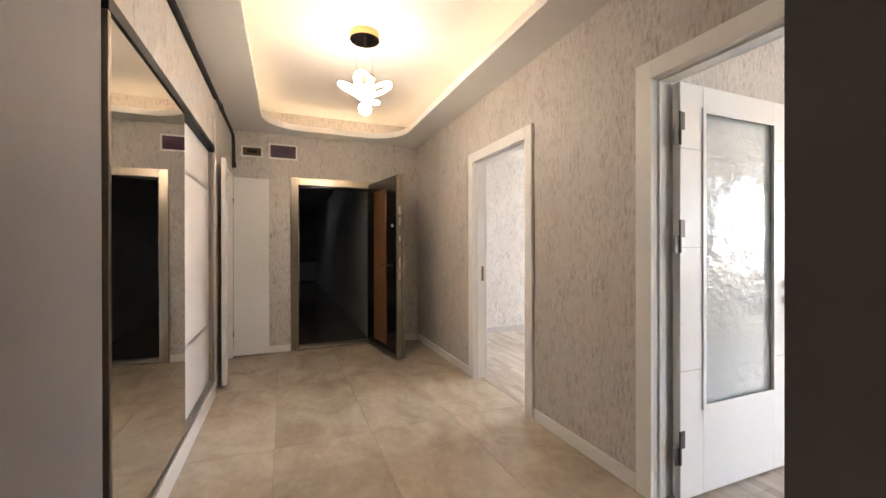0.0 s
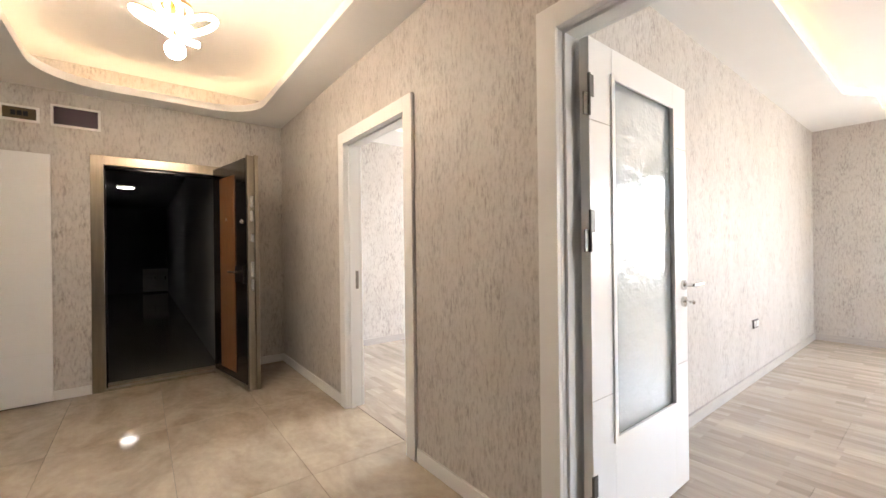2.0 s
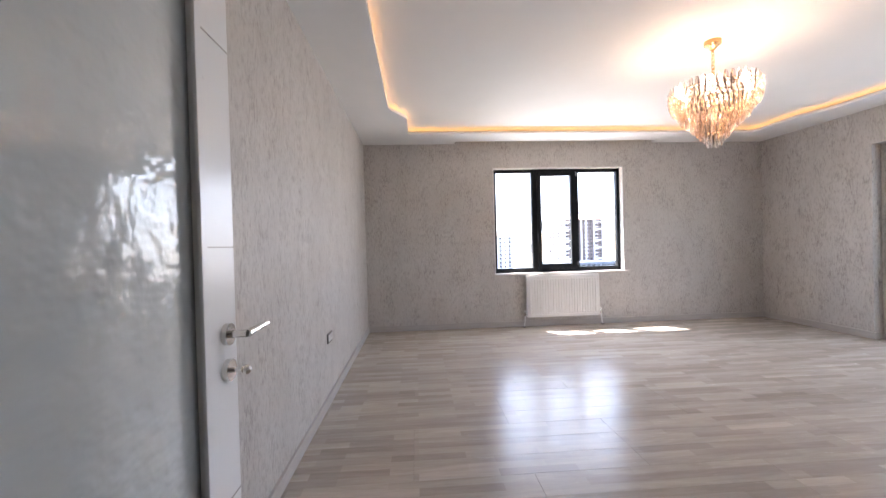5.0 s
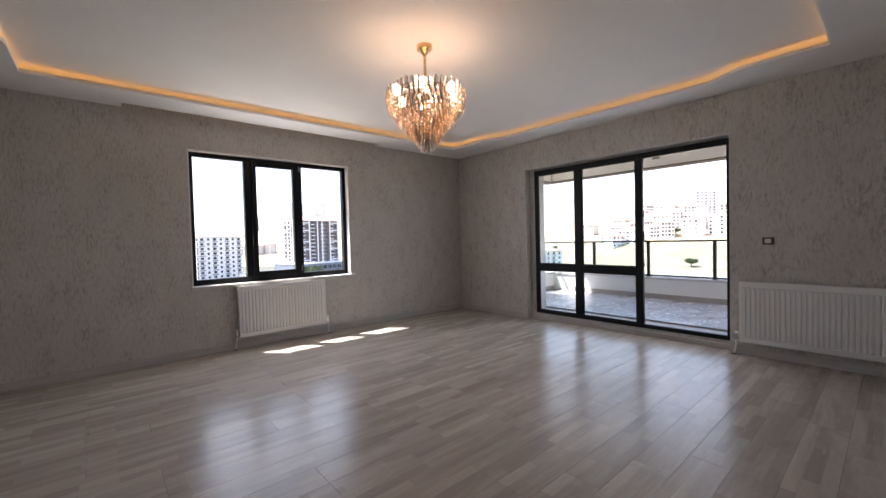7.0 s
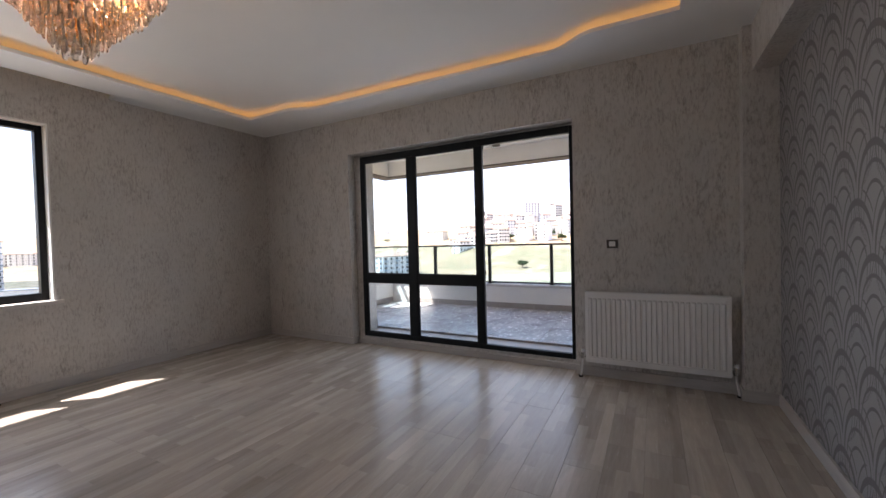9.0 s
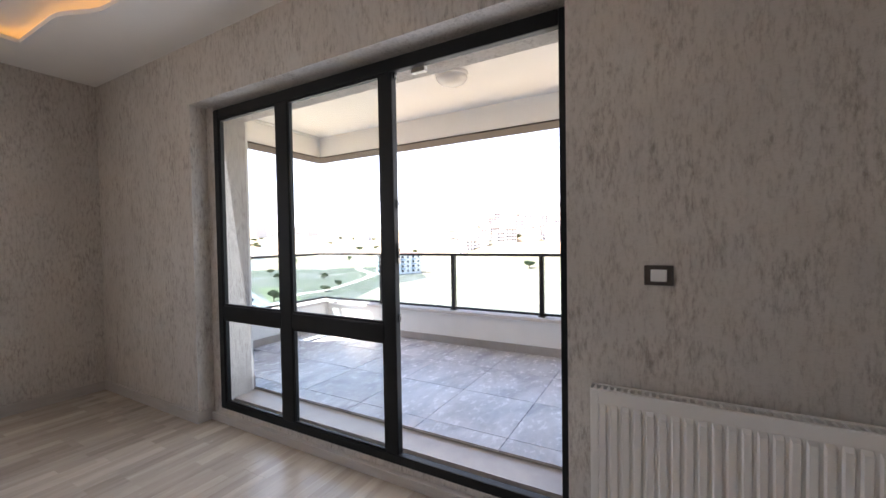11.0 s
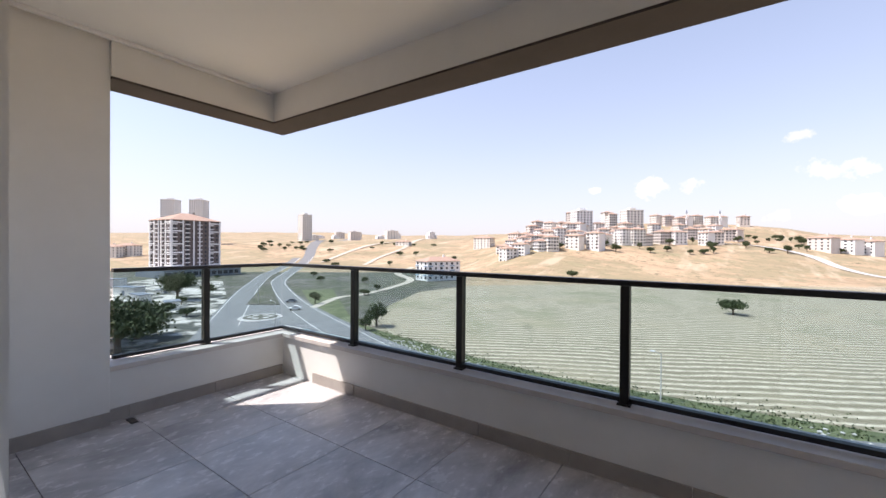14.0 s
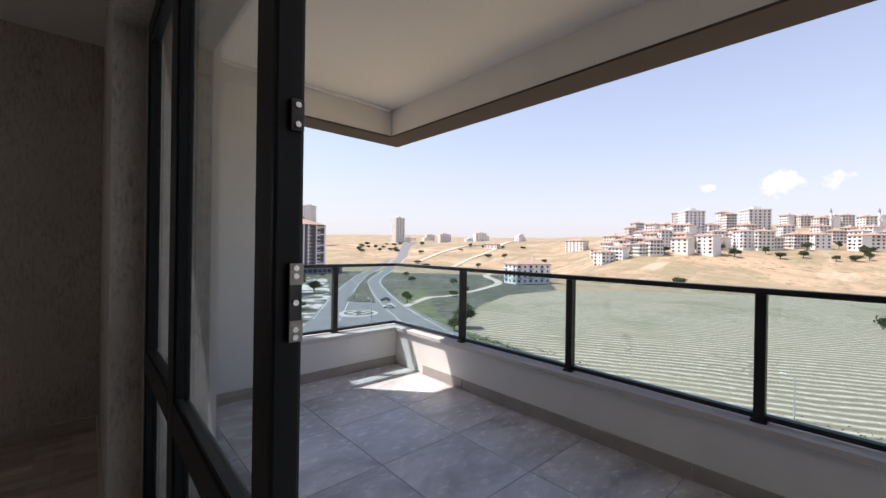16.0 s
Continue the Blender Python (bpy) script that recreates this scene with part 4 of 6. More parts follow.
# ---- radiators ----
def radiator(at, turn, width, label):
    """Ribbed panel radiator. Local x along the wall, y out of the wall."""
    rd = thing("radiator", at, label, "radiator", "panel radiators", turn=turn)
    h, z0 = 0.60, 0.14
    bm = bmesh.new()
    n = 26
    step = (width - 0.05) / n
    prof = []
    for i in range(n):
        x = -width / 2 + 0.025 + i * step
        prof += [(x, 0.088), (x + step * 0.22, 0.088), (x + step * 0.36, 0.096), (x + step * 0.86, 0.096)]
    prof.append((width / 2 - 0.025, 0.088))
    rows = []
    for z in (z0 + 0.045, z0 + 0.06, z0 + h - 0.06, z0 + h - 0.045):
        flat = z in (z0 + 0.045, z0 + h - 0.045)
        rows.append([bm.verts.new((x, 0.088 if flat else y, z)) for x, y in prof])
    for a, b in zip(rows, rows[1:]):
        for i in range(len(prof) - 1):
            bm.faces.new((a[i], a[i + 1], b[i + 1], b[i]))
    part("ribbed_front", bm, RADIATOR, rd, "ribbed white front panel")
    part("front_rim", boxes((-width / 2, 0.08, z0, -width / 2 + 0.0255, 0.0905, z0 + h), (width / 2 - 0.0255, 0.08, z0, width / 2, 0.0905, z0 + h), (-width / 2 + 0.0255, 0.08, z0, width / 2 - 0.0255, 0.0905, z0 + 0.0455),
         (-width / 2 + 0.0255, 0.08, z0 + h - 0.0455, width / 2 - 0.0255, 0.0905, z0 + h), bevel=0.003), RADIATOR, rd)
    part("back_panel", boxes((-width / 2, 0.025, z0, width / 2, 0.04, z0 + h), bevel=0.003), RADIATOR, rd)
    part("side_cover", boxes((-width / 2 - 0.003, 0.025, z0 + 0.01, -width / 2, 0.088, z0 + h + 0.004)), RADIATOR, rd)
    part("side_cover", boxes((width / 2, 0.025, z0 + 0.01, width / 2 + 0.003, 0.088, z0 + h + 0.004)), RADIATOR, rd)
    grille = bmesh.new()
    k = int(width / 0.022)
    for i in range(k):
        x = -width / 2 + (i + 0.5) * width / k
        box(grille, x - 0.004, 0.041, z0 + h - 0.004, x + 0.004, 0.079, z0 + h)
    box(grille, -width / 2, 0.025, z0 + h - 0.002, width / 2, 0.041, z0 + h + 0.003)
    box(grille, -width / 2, 0.079, z0 + h - 0.002, width / 2, 0.089, z0 + h + 0.003)
    part("top_grille", grille, RADIATOR, rd)
    for s in (-1, 1):
        x = s * (width / 2 + 0.03)
        v = part("valve", rod(rod(bmesh.new(), (s * width / 2, 0.06, z0 + 0.04), (x, 0.06, z0 + 0.04), 0.011), (x, 0.06, z0 + 0.02), (x, 0.06, z0 + 0.075), 0.017), CHROME, rd)
        part("valve_cap", rod(bmesh.new(), (x, 0.06, z0 + 0.075), (x, 0.06, z0 + 0.10), 0.018, 0.014), RADIATOR, v)
        pipe("feed_pipe", [(x, 0.06, z0 + 0.02), (x + s * 0.005, 0.062, z0 - 0.04), (x + s * 0.02, 0.07, 0.0)], 0.008, RADIATOR, rd)
        part("floor_collar", rod(bmesh.new(), (x + s * 0.02, 0.07, 0), (x + s * 0.02, 0.07, 0.012), 0.018), DARK_GLOSS, rd)
    return rd


radiator((7.5, -0.57, 0), 90, 1.07, "white ribbed panel radiator under the window")
radiator((2.87, -3.735, 0), 0, 1.02, "white ribbed panel radiator beside the balcony door")


# ---- switch and socket ----
sw = thing("light_switch", (3.166, -3.735, 1.147), "taupe framed wall switch with a white rocker", "light switch")
part("plate", boxes((-0.045, 0.0, -0.035, 0.045, 0.010, 0.035), bevel=0.004), SOCKET_DARK, sw)
part("rocker", boxes((-0.025, 0.010, -0.021, 0.025, 0.014, 0.021), bevel=0.002), WHITE, sw)
so = thing("wall_socket", (5.03, 2.26, 0.511), "double wall socket in a taupe frame", "socket")
part("plate", boxes((-0.075, -0.010, -0.04, 0.075, 0.0, 0.04), bevel=0.004), SOCKET_DARK, so)
for x in (-0.034, 0.034):
    i = part("insert", boxes((x - 0.026, -0.013, -0.026, x + 0.026, -0.010, 0.026), bevel=0.003), WHITE, so)
    for dx in (-0.009, 0.009):
        part("pin_hole", rod(bmesh.new(), (x + dx, -0.0135, 0), (x + dx, -0.012, 0), 0.0025, seg=8), DARK_GLOSS, i)


# ---- chandelier ----
ch = thing("chandelier", (4.758, -0.792, 2.75), "tiered amber crystal chandelier on a gold stem, lit", "chandelier")
part("canopy", rod(rod(bmesh.new(), (0, 0, -0.03), (0, 0, 0), 0.06, seg=24), (0, 0, -0.065), (0, 0, -0.03), 0.022, 0.052, seg=24), GOLD, ch, "gold ceiling canopy")
for i in range(7):
    z = -0.07 - i * 0.026
    turn = pose(0, 0, z, 90, 0, 90 * (i % 2))
    lk = [tuple(turn @ Vector((0.011 * math.cos(radians(q)), 0.018 * math.sin(radians(q)), 0))) for q in range(0, 360, 30)]
    pipe("chain_link", lk, 0.004, GOLD, ch, True)
part("stem", rod(bmesh.new(), (0, 0, -0.76), (0, 0, -0.24), 0.010), GOLD, ch)
rng = random.Random(7)


def crystal(bm, c, w, h, turn, lean):
    """A faceted drop, wide in the middle and pointed at both ends."""
    m = Matrix.Translation(c) @ pose(0, 0, 0, lean, 0, turn)
    prof = ((0.0, 0.5), (0.24, 0.46), (0.42, 0.28), (0.5, -0.05), (0.40, -0.38), (0.0, -0.5))
    rings = []
    for r, z in prof:
        if r == 0:
            rings.append([bm.verts.new(m @ Vector((0, 0, z * h)))])
        else:
            rings.append([bm.verts.new(m @ Vector((r * w * math.cos(a), 0.5 * r * w * math.sin(a), z * h))) for a in (0, 1.571, 3.1416, 4.712)])
    for a, b in zip(rings, rings[1:]):
        for i in range(4):
            j = (i + 1) % 4
            if len(a) == 1:
                bm.faces.new((a[0], b[i], b[j]))
            elif len(b) == 1:
                bm.faces.new((a[j], a[i], b[0]))
            else:
                bm.faces.new((a[i], b[i], b[j], a[j]))


TIERS = ((0.302, -0.335, 44, 0.115, 0.036), (0.298, -0.395, 54, 0.095, 0.032), (0.286, -0.440, 54, 0.080, 0.030), (0.262, -0.470, 52, 0.075, 0.028), (0.236, -0.510, 48, 0.080, 0.028), (0.226, -0.550, 46, 0.070, 0.027),
         (0.186, -0.585, 38, 0.075, 0.027), (0.152, -0.630, 32, 0.075, 0.026), (0.118, -0.670, 26, 0.075, 0.026), (0.098, -0.715, 22, 0.065, 0.025), (0.066, -0.750, 14, 0.070, 0.025), (0.050, -0.785, 10, 0.065, 0.024))
for k, (r, z, n, h, w) in enumerate(TIERS):
    z = -0.785 + (z + 0.785) * 0.86
    bm = bmesh.new()
    for i in range(n):
        a = 2 * math.pi * (i + 0.5 * (k % 2)) / n
        crystal(bm, (r * math.cos(a), r * math.sin(a), z + rng.uniform(-0.008, 0.008)), w, h * rng.uniform(0.92, 1.08), math.degrees(a) + 90, rng.uniform(-5, 5))
    tier = tagged(part("crystal_tier", bm, CLEAR_CRYSTAL if k > 9 else CRYSTAL, ch, "ring of hanging crystal drops"), kind="stuff")
    circle = [(r * 0.97 * math.cos(radians(q)), r * 0.97 * math.sin(radians(q)), z + h * (0.38 if k else 0.05)) for q in range(0, 360, 12)]
    pipe("tier_ring", circle, 0.004, GOLD, tier, True)
for i in range(6):
    a = radians(60 * i + 15)
    bl = part("bulb", ball(bmesh.new(), (0.235 * math.cos(a), 0.235 * math.sin(a), -0.375), 0.03, 12, 1.35), BULB, ch, "lit bulb", smooth=True)
    part("arm", rod(bmesh.new(), (0, 0, -0.45), (0.235 * math.cos(a), 0.235 * math.sin(a), -0.405), 0.006, seg=8), GOLD, ch)

# ---- balcony ----
BZ = 0.14
solid("balcony_slab", boxes((-0.6, -6.2, -0.25, 7.35, -4.14, BZ - 0.012)), JOINT, "balcony slab under the tiles", "floor", kind="structure")
solid("balcony_sill", boxes((3.48, -4.14, 0.0, 6.0, -3.95, BZ - 0.02)), SKIRT_TILE, "stone sill of the balcony screen", "sill", kind="structure")
solid("balcony_wing_wall", boxes((6.985, -4.70, BZ - 0.05, 7.35, -4.14, 3.0), bevel=0.006), PLASTER, "cream plastered wing wall of the balcony", "wall", kind="structure")
solid("balcony_end_wall", boxes((-0.6, -6.1, BZ - 0.05, -0.4, -4.14, 3.0)), PLASTER, "cream plastered end wall of the balcony", "wall", kind="structure")
solid("parapet", boxes((-0.4, -6.13, -0.1, 7.30, -5.952, 0.47), (7.035, -5.952, -0.1, 7.30, -4.70, 0.47)), PLASTER, "low cream plastered parapet", "parapet", kind="structure")
solid("parapet_coping", boxes((-0.4, -6.16, 0.47, 7.33, -5.925, 0.505), (7.008, -5.925, 0.47, 7.33, -4.70, 0.505), bevel=0.005), COPING, "pale stone parapet coping", "coping", kind="structure")
solid("balcony_beam", boxes((-0.6, -6.055, 2.355, 7.218, -5.81, 3.0), (6.965, -5.81, 2.355, 7.218, -4.70, 3.0)), PLASTER, "cream plastered edge beam over the balcony", "beam", kind="structure")
solid("beam_underside", boxes((-0.6, -6.06, 2.34, 7.223, -5.805, 2.355), (6.96, -5.805, 2.34, 7.223, -4.70, 2.355)), BEAM_PAINT, "brown painted underside of the edge beam", "beam", kind="structure")
solid("balcony_ceiling", boxes((-0.6, -5.81, 2.60, 6.965, -4.14, 2.8)), CEILING, "white balcony ceiling", "ceiling", kind="structure")
solid("ceiling_trim", boxes((6.925, -5.765, 2.575, 6.955, -4.14, 2.599), bevel=0.004), CEILING, "thin white moulding under the balcony ceiling", "trim", kind="structure")
solid("slab_above", boxes((-0.6, -6.06, 3.0, 7.24, -4.1, 3.12)), PLASTER, "slab over the balcony", "slab", kind="structure")
skirting = thing("balcony_skirting", (4.0, -5.0, BZ), "grey stone tile skirting round the balcony", "skirting", kind="structure")
for a, b in [(6.09 - 0.548 * (k + 1), 6.09 - 0.548 * k) for k in range(10)] + [(6.095, 6.60)]:
    part("skirting_tile", boxes((a - 4.0 + 0.0015, -0.952, 0, b - 4.0 - 0.0015, -0.940, 0.082), bevel=0.0015), SKIRT_TILE, skirting)
for y0, y1, x in ((-5.94, -5.36, 7.035), (-5.36, -4.81, 7.035), (-4.81, -4.70, 7.035), (-4.70, -4.152, 6.985)):
    part("skirting_tile", boxes((x - 4.012, y0 + 5.0 + 0.0015, 0, x - 4.0, y1 + 5.0 - 0.0015, 0.082), bevel=0.0015), SKIRT_TILE, skirting)
part("skirting_tile", boxes((2.0, 0.848, 0, 2.97, 0.86, 0.082), bevel=0.0015), SKIRT_TILE, skirting)
bl_ = thing("balcony_lamp", (4.62, -4.98, 2.60), "round opal ceiling lamp over the balcony", "lamp")
part("base", rod(bmesh.new(), (0, 0, -0.025), (0, 0, 0), 0.135, seg=32), WHITE, bl_)
part("shade", ball(bmesh.new(), (0, 0, -0.025), 0.125, 24, 0.5), surface("opal_shade", (0.66, 0.64, 0.62), (0.6, 0.58, 0.56), 4.0, 0.2), bl_, "opal glass shade", smooth=True)
dr = thing("floor_drain", (6.935, -4.80, BZ), "small dark floor drain grate", "drain")
part("grate", boxes((-0.05, -0.02, 0.0, 0.05, 0.02, 0.006), bevel=0.002), DARK_LAMINATE, dr)

rl = thing("balcony_railing", (7.155, -6.015, 0.505), "dark metal balcony railing with tinted glass panels", "railing")
RH = 0.625
part("handrail", boxes((-7.5, -0.03, RH - 0.028, 0.03, 0.03, RH), bevel=0.006), RAIL_METAL, rl)
part("handrail", boxes((-0.03, 0.03, RH - 0.028, 0.03, 1.26, RH), bevel=0.006), RAIL_METAL, rl)
part("bottom_rail", boxes((-7.5, -0.018, 0.012, 0.018, 0.018, 0.036), bevel=0.003), RAIL_METAL, rl)
part("bottom_rail", boxes((-0.018, 0.018, 0.012, 0.018, 1.26, 0.036), bevel=0.003), RAIL_METAL, rl)
post_x = [-0.985 * (i + 1) for i in range(7)]
post_x[0], post_x[1], post_x[2] = -0.988, -1.983, -2.963
for x in post_x:
    q = part("post", boxes((x - 0.022, -0.022, 0.0, x + 0.022, 0.028, RH - 0.028), bevel=0.004), RAIL_METAL, rl)
    part("foot", boxes((x - 0.032, -0.032, 0.0, x + 0.032, 0.040, 0.010), bevel=0.002), RAIL_METAL, q)
q = part("post", boxes((-0.028, 0.65, 0.0, 0.022, 0.694, RH - 0.028), bevel=0.004), RAIL_METAL, rl)
part("foot", boxes((-0.04, 0.64, 0.0, 0.032, 0.704, 0.010), bevel=0.002), RAIL_METAL, q)
ends = [-0.004] + post_x
for a, b in zip(ends, ends[1:]):
    part("glass_panel", boxes((b + 0.022, -0.005, 0.036, a - (0.022 if a < -0.1 else 0.0), 0.005, RH - 0.028)), RAIL_GLASS, rl, "tinted glass panel")
part("glass_panel", boxes((-0.005, 0.008, 0.036, 0.005, 0.65, RH - 0.028)), RAIL_GLASS, rl, "tinted glass panel")
part("glass_panel", boxes((-0.005, 0.694, 0.036, 0.005, 1.255, RH - 0.028)), RAIL_GLASS, rl, "tinted glass panel")

# ---- landscape ----
EYE2 = Vector((3.873, -3.978))
FWD, SIDE = Vector((0.5743, -0.8187)), Vector((-0.8187, -0.5743))
VALLEY = -21.0


def smooth_step(a, b, v):
    t = min(1.0, max(0.0, (v - a) / (b - a)))
    return t * t * (3 - 2 * t)


def land(x, y):
    """Height of the ground: a flat valley, a hill with the town, far downs."""
    d = Vector((x, y)) - EYE2
    r = d.length
    depth = max(d.dot(FWD), 0.5 * r)
    lat = d.dot(SIDE) / max(depth, 1.0)
    z = VALLEY
    z += 26.0 * smooth_step(235, 420, depth) * smooth_step(0.02, 0.26, lat) * (1 - 0.35 * smooth_step(0.85, 1.25, lat))
    z += 26.0 * smooth_step(405, 580, depth) * smooth_step(0.12, 0.40, lat) * (1 - 0.6 * smooth_step(0.75, 1.1, lat))
    z += 34.0 * smooth_step(330, 760, depth) * (1 - 0.75 * smooth_step(0.05, 0.3, lat))
    z += 85.0 * smooth_step(800, 3600, depth)
    z += 10.0 * smooth_step(450, 900, depth) * noise.noise(Vector((x * 0.0026, y * 0.0026, 3.0)))
    z += 40.0 * smooth_step(1500, 4000, depth) * noise.noise(Vector((x * 0.0008, y * 0.0008, 8.0)))
    return z


def spot(depth, lat):
    p = EYE2 + FWD * depth + SIDE * depth * lat
    return p.x, p.y


def make_land():
    n = Nodes("dry_farmland")
    big = n.noise(0.012, 5, 0.6)
    mid = n.noise(0.06, 5, 0.65)
    fine = n.noise(0.9, 4, 0.7)
    col = n.ramp(big, [(0.36, (0.24, 0.20, 0.11)), (0.47, (0.40, 0.28, 0.17)), (0.66, (0.47, 0.33, 0.21))])
    col = n.mix(n.ramp(mid, [(0.52, (0, 0, 0)), (0.62, (0.75, 0.75, 0.75))]), col, (0.21, 0.205, 0.105))
    col = n.mix(0.3, col, n.ramp(fine, [(0.3, (0.22, 0.17, 0.10)), (0.7, (0.48, 0.36, 0.24))]))
    tuft = n.noise(0.16, 6, 0.75)
    col = n.mix(n.ramp(tuft, [(0.53, (0, 0, 0)), (0.62, (0.85, 0.85, 0.85))]), col, (0.13, 0.115, 0.065))
    band = n.noise(0.02, 4, 0.6, (0.35, 2.2, 1))
    col = n.mix(n.ramp(band, [(0.50, (0, 0, 0)), (0.56, (0.6, 0.6, 0.6)), (0.62, (0.1, 0.1, 0.1))]), col, (0.22, 0.16, 0.095))
    belt = n.noise(0.0075, 6, 0.68, (1, 1.8, 1))
    col = n.mix(n.ramp(belt, [(0.50, (0, 0, 0)), (0.55, (0.75, 0.75, 0.75)), (0.68, (0.3, 0.3, 0.3))]), col, (0.235, 0.20, 0.115))
    pale = n.noise(0.03, 4, 0.6, (1.6, 0.4, 1))
    col = n.mix(n.ramp(pale, [(0.56, (0, 0, 0)), (0.66, (0.5, 0.5, 0.5))]), col, (0.56, 0.45, 0.33))
    return n.set(Base_Color=col, Roughness=0.95)


def make_scrubland():
    n = Nodes("rough_scrubland")
    big = n.noise(0.03, 6, 0.7)
    mid = n.noise(0.2, 6, 0.75)
    fine = n.noise(1.4, 5, 0.75)
    col = n.ramp(big, [(0.38, (0.14, 0.13, 0.115)), (0.47, (0.07, 0.068, 0.05)), (0.56, (0.045, 0.058, 0.026)), (0.66, (0.115, 0.11, 0.065))])
    col = n.mix(n.ramp(mid, [(0.45, (0, 0, 0)), (0.62, (0.8, 0.8, 0.8))]), col, (0.17, 0.155, 0.13))
    col = n.mix(n.ramp(fine, [(0.38, (0.8, 0.8, 0.8)), (0.5, (0, 0, 0))]), col, (0.05, 0.055, 0.03))
    return n.set(Base_Color=col, Roughness=0.95)


def make_stubble():
    n = Nodes("mown_stubble")
    w = n.add("ShaderNodeTexWave", Scale=0.125, Distortion=7.0, Detail=4.0, Detail_Scale=0.25, Detail_Roughness=0.62)
    w.bands_direction = "X"
    g = n.tree.nodes.new("ShaderNodeNewGeometry")
    m = n.tree.nodes.new("ShaderNodeMapping")
    m.inputs["Rotation"].default_value = (0, 0, radians(62))
    n.link(g.outputs["Position"], m.inputs["Vector"])
    n.link(m.outputs[0], w.inputs["Vector"])
    fine = n.noise(0.8, 5, 0.7)
    patch = n.noise(0.05, 3, 0.5)
    col = n.ramp(w.outputs["Fac"], [(0.10, (0.215, 0.18, 0.12)), (0.60, (0.31, 0.265, 0.19)), (0.92, (0.58, 0.51, 0.39))])
    col = n.mix(n.ramp(fine, [(0.38, (0.5, 0.5, 0.5)), (0.58, (0, 0, 0))]), col, (0.20, 0.175, 0.11))
    col = n.mix(n.ramp(patch, [(0.5, (0, 0, 0)), (0.7, (0.5, 0.5, 0.5))]), col, (0.36, 0.30, 0.20))
    green = n.noise(0.022, 6, 0.7)
    col = n.mix(n.ramp(green, [(0.52, (0, 0, 0)), (0.64, (0.65, 0.65, 0.65))]), col, (0.17, 0.17, 0.09))
    # trodden tracks: thin wandering lines across the swaths
    walk_ = n.noise(0.021, 3, 0.55, (1.7, 1, 1))
    near = n.math("LESS_THAN", n.math("ABSOLUTE", n.math("SUBTRACT", walk_, 0.5)), 0.0036)
    ragged = n.ramp(n.noise(0.9, 3, 0.7), [(0.42, (0, 0, 0)), (0.55, (0.8, 0.8, 0.8))])
    col = n.mix(n.mix(near, (0.0, 0.0, 0.0), ragged), col, (0.13, 0.12, 0.075))
    clod = n.noise(2.6, 4, 0.8)
    col = n.mix(n.ramp(clod, [(0.34, (0.6, 0.6, 0.6)), (0.46, (0, 0, 0))]), col, (0.13, 0.12, 0.07))
    return n.set(Base_Color=col, Roughness=0.95)


LAND, STUBBLE, SCRUB = make_land(), make_stubble(), make_scrubland()
ASPHALT = surface("sunlit_asphalt", (0.20, 0.20, 0.20), (0.15, 0.15, 0.15), 0.3, 0.9, bump=0.05, grain=2.0)
GRAVEL = surface("pale_gravel", (0.50, 0.47, 0.42), (0.06, 0.062, 0.05), 0.13, 0.95, bump=0.1, grain=1.2, spread=0.05)
DUST = surface("dirt_track", (0.52, 0.46, 0.38), (0.42, 0.37, 0.30), 0.2, 0.95, bump=0.1, grain=1.5)
GRASS = surface("rough_grass", (0.15, 0.165, 0.075), (0.06, 0.075, 0.035), 0.25, 0.95, bump=0.2, grain=1.5)
KERB = surface("pale_kerb", (0.50, 0.48, 0.45), (0.42, 0.40, 0.38), 0.5, 0.9, bump=0.05, grain=2.0)
LEAF = surface("leaf", (0.07, 0.09, 0.03), (0.03, 0.046, 0.016), 0.9, 0.8, bump=0.0, grain=3.0)
BARK = surface("bark", (0.16, 0.12, 0.09), (0.10, 0.075, 0.055), 3.0, 0.9, bump=0.2, grain=12)

bm = bmesh.new()
RINGS, SECT = 70, 150
prev = None
centre = bm.verts.new((EYE2.x, EYE2.y, VALLEY))
for i in range(RINGS):
    r = 12.0 * (4800.0 / 12.0) ** (i / (RINGS - 1))
    row = []
    for j in range(SECT):
        a = 2 * math.pi * j / SECT
        x, y = EYE2.x + r * math.cos(a), EYE2.y + r * math.sin(a)
        row.append(bm.verts.new((x, y, land(x, y))))
    for j in range(SECT):
        k = (j + 1) % SECT
        if prev:
            bm.faces.new((prev[j], row[j], row[k], prev[k]))
        else:
            bm.faces.new((centre, row[j], row[k]))
    prev = row
solid("ground", bm, LAND, "dry tan farmland with olive patches reaching the horizon", "ground", kind="structure", smooth=True)


def sheet(name, outline, lift, material, label, category):
    bm = bmesh.new()
    vs = [bm.verts.new((x, y, VALLEY + lift)) for x, y in outline]
    bmesh.ops.triangle_fill(bm, use_beauty=True, edges=[bm.edges.new((vs[i], vs[(i + 1) % len(vs)])) for i in range(len(vs))])
    bmesh.ops.solidify(bm, geom=bm.faces[:], thickness=0.02)
    return solid(name, bm, material, label, category, kind="structure")


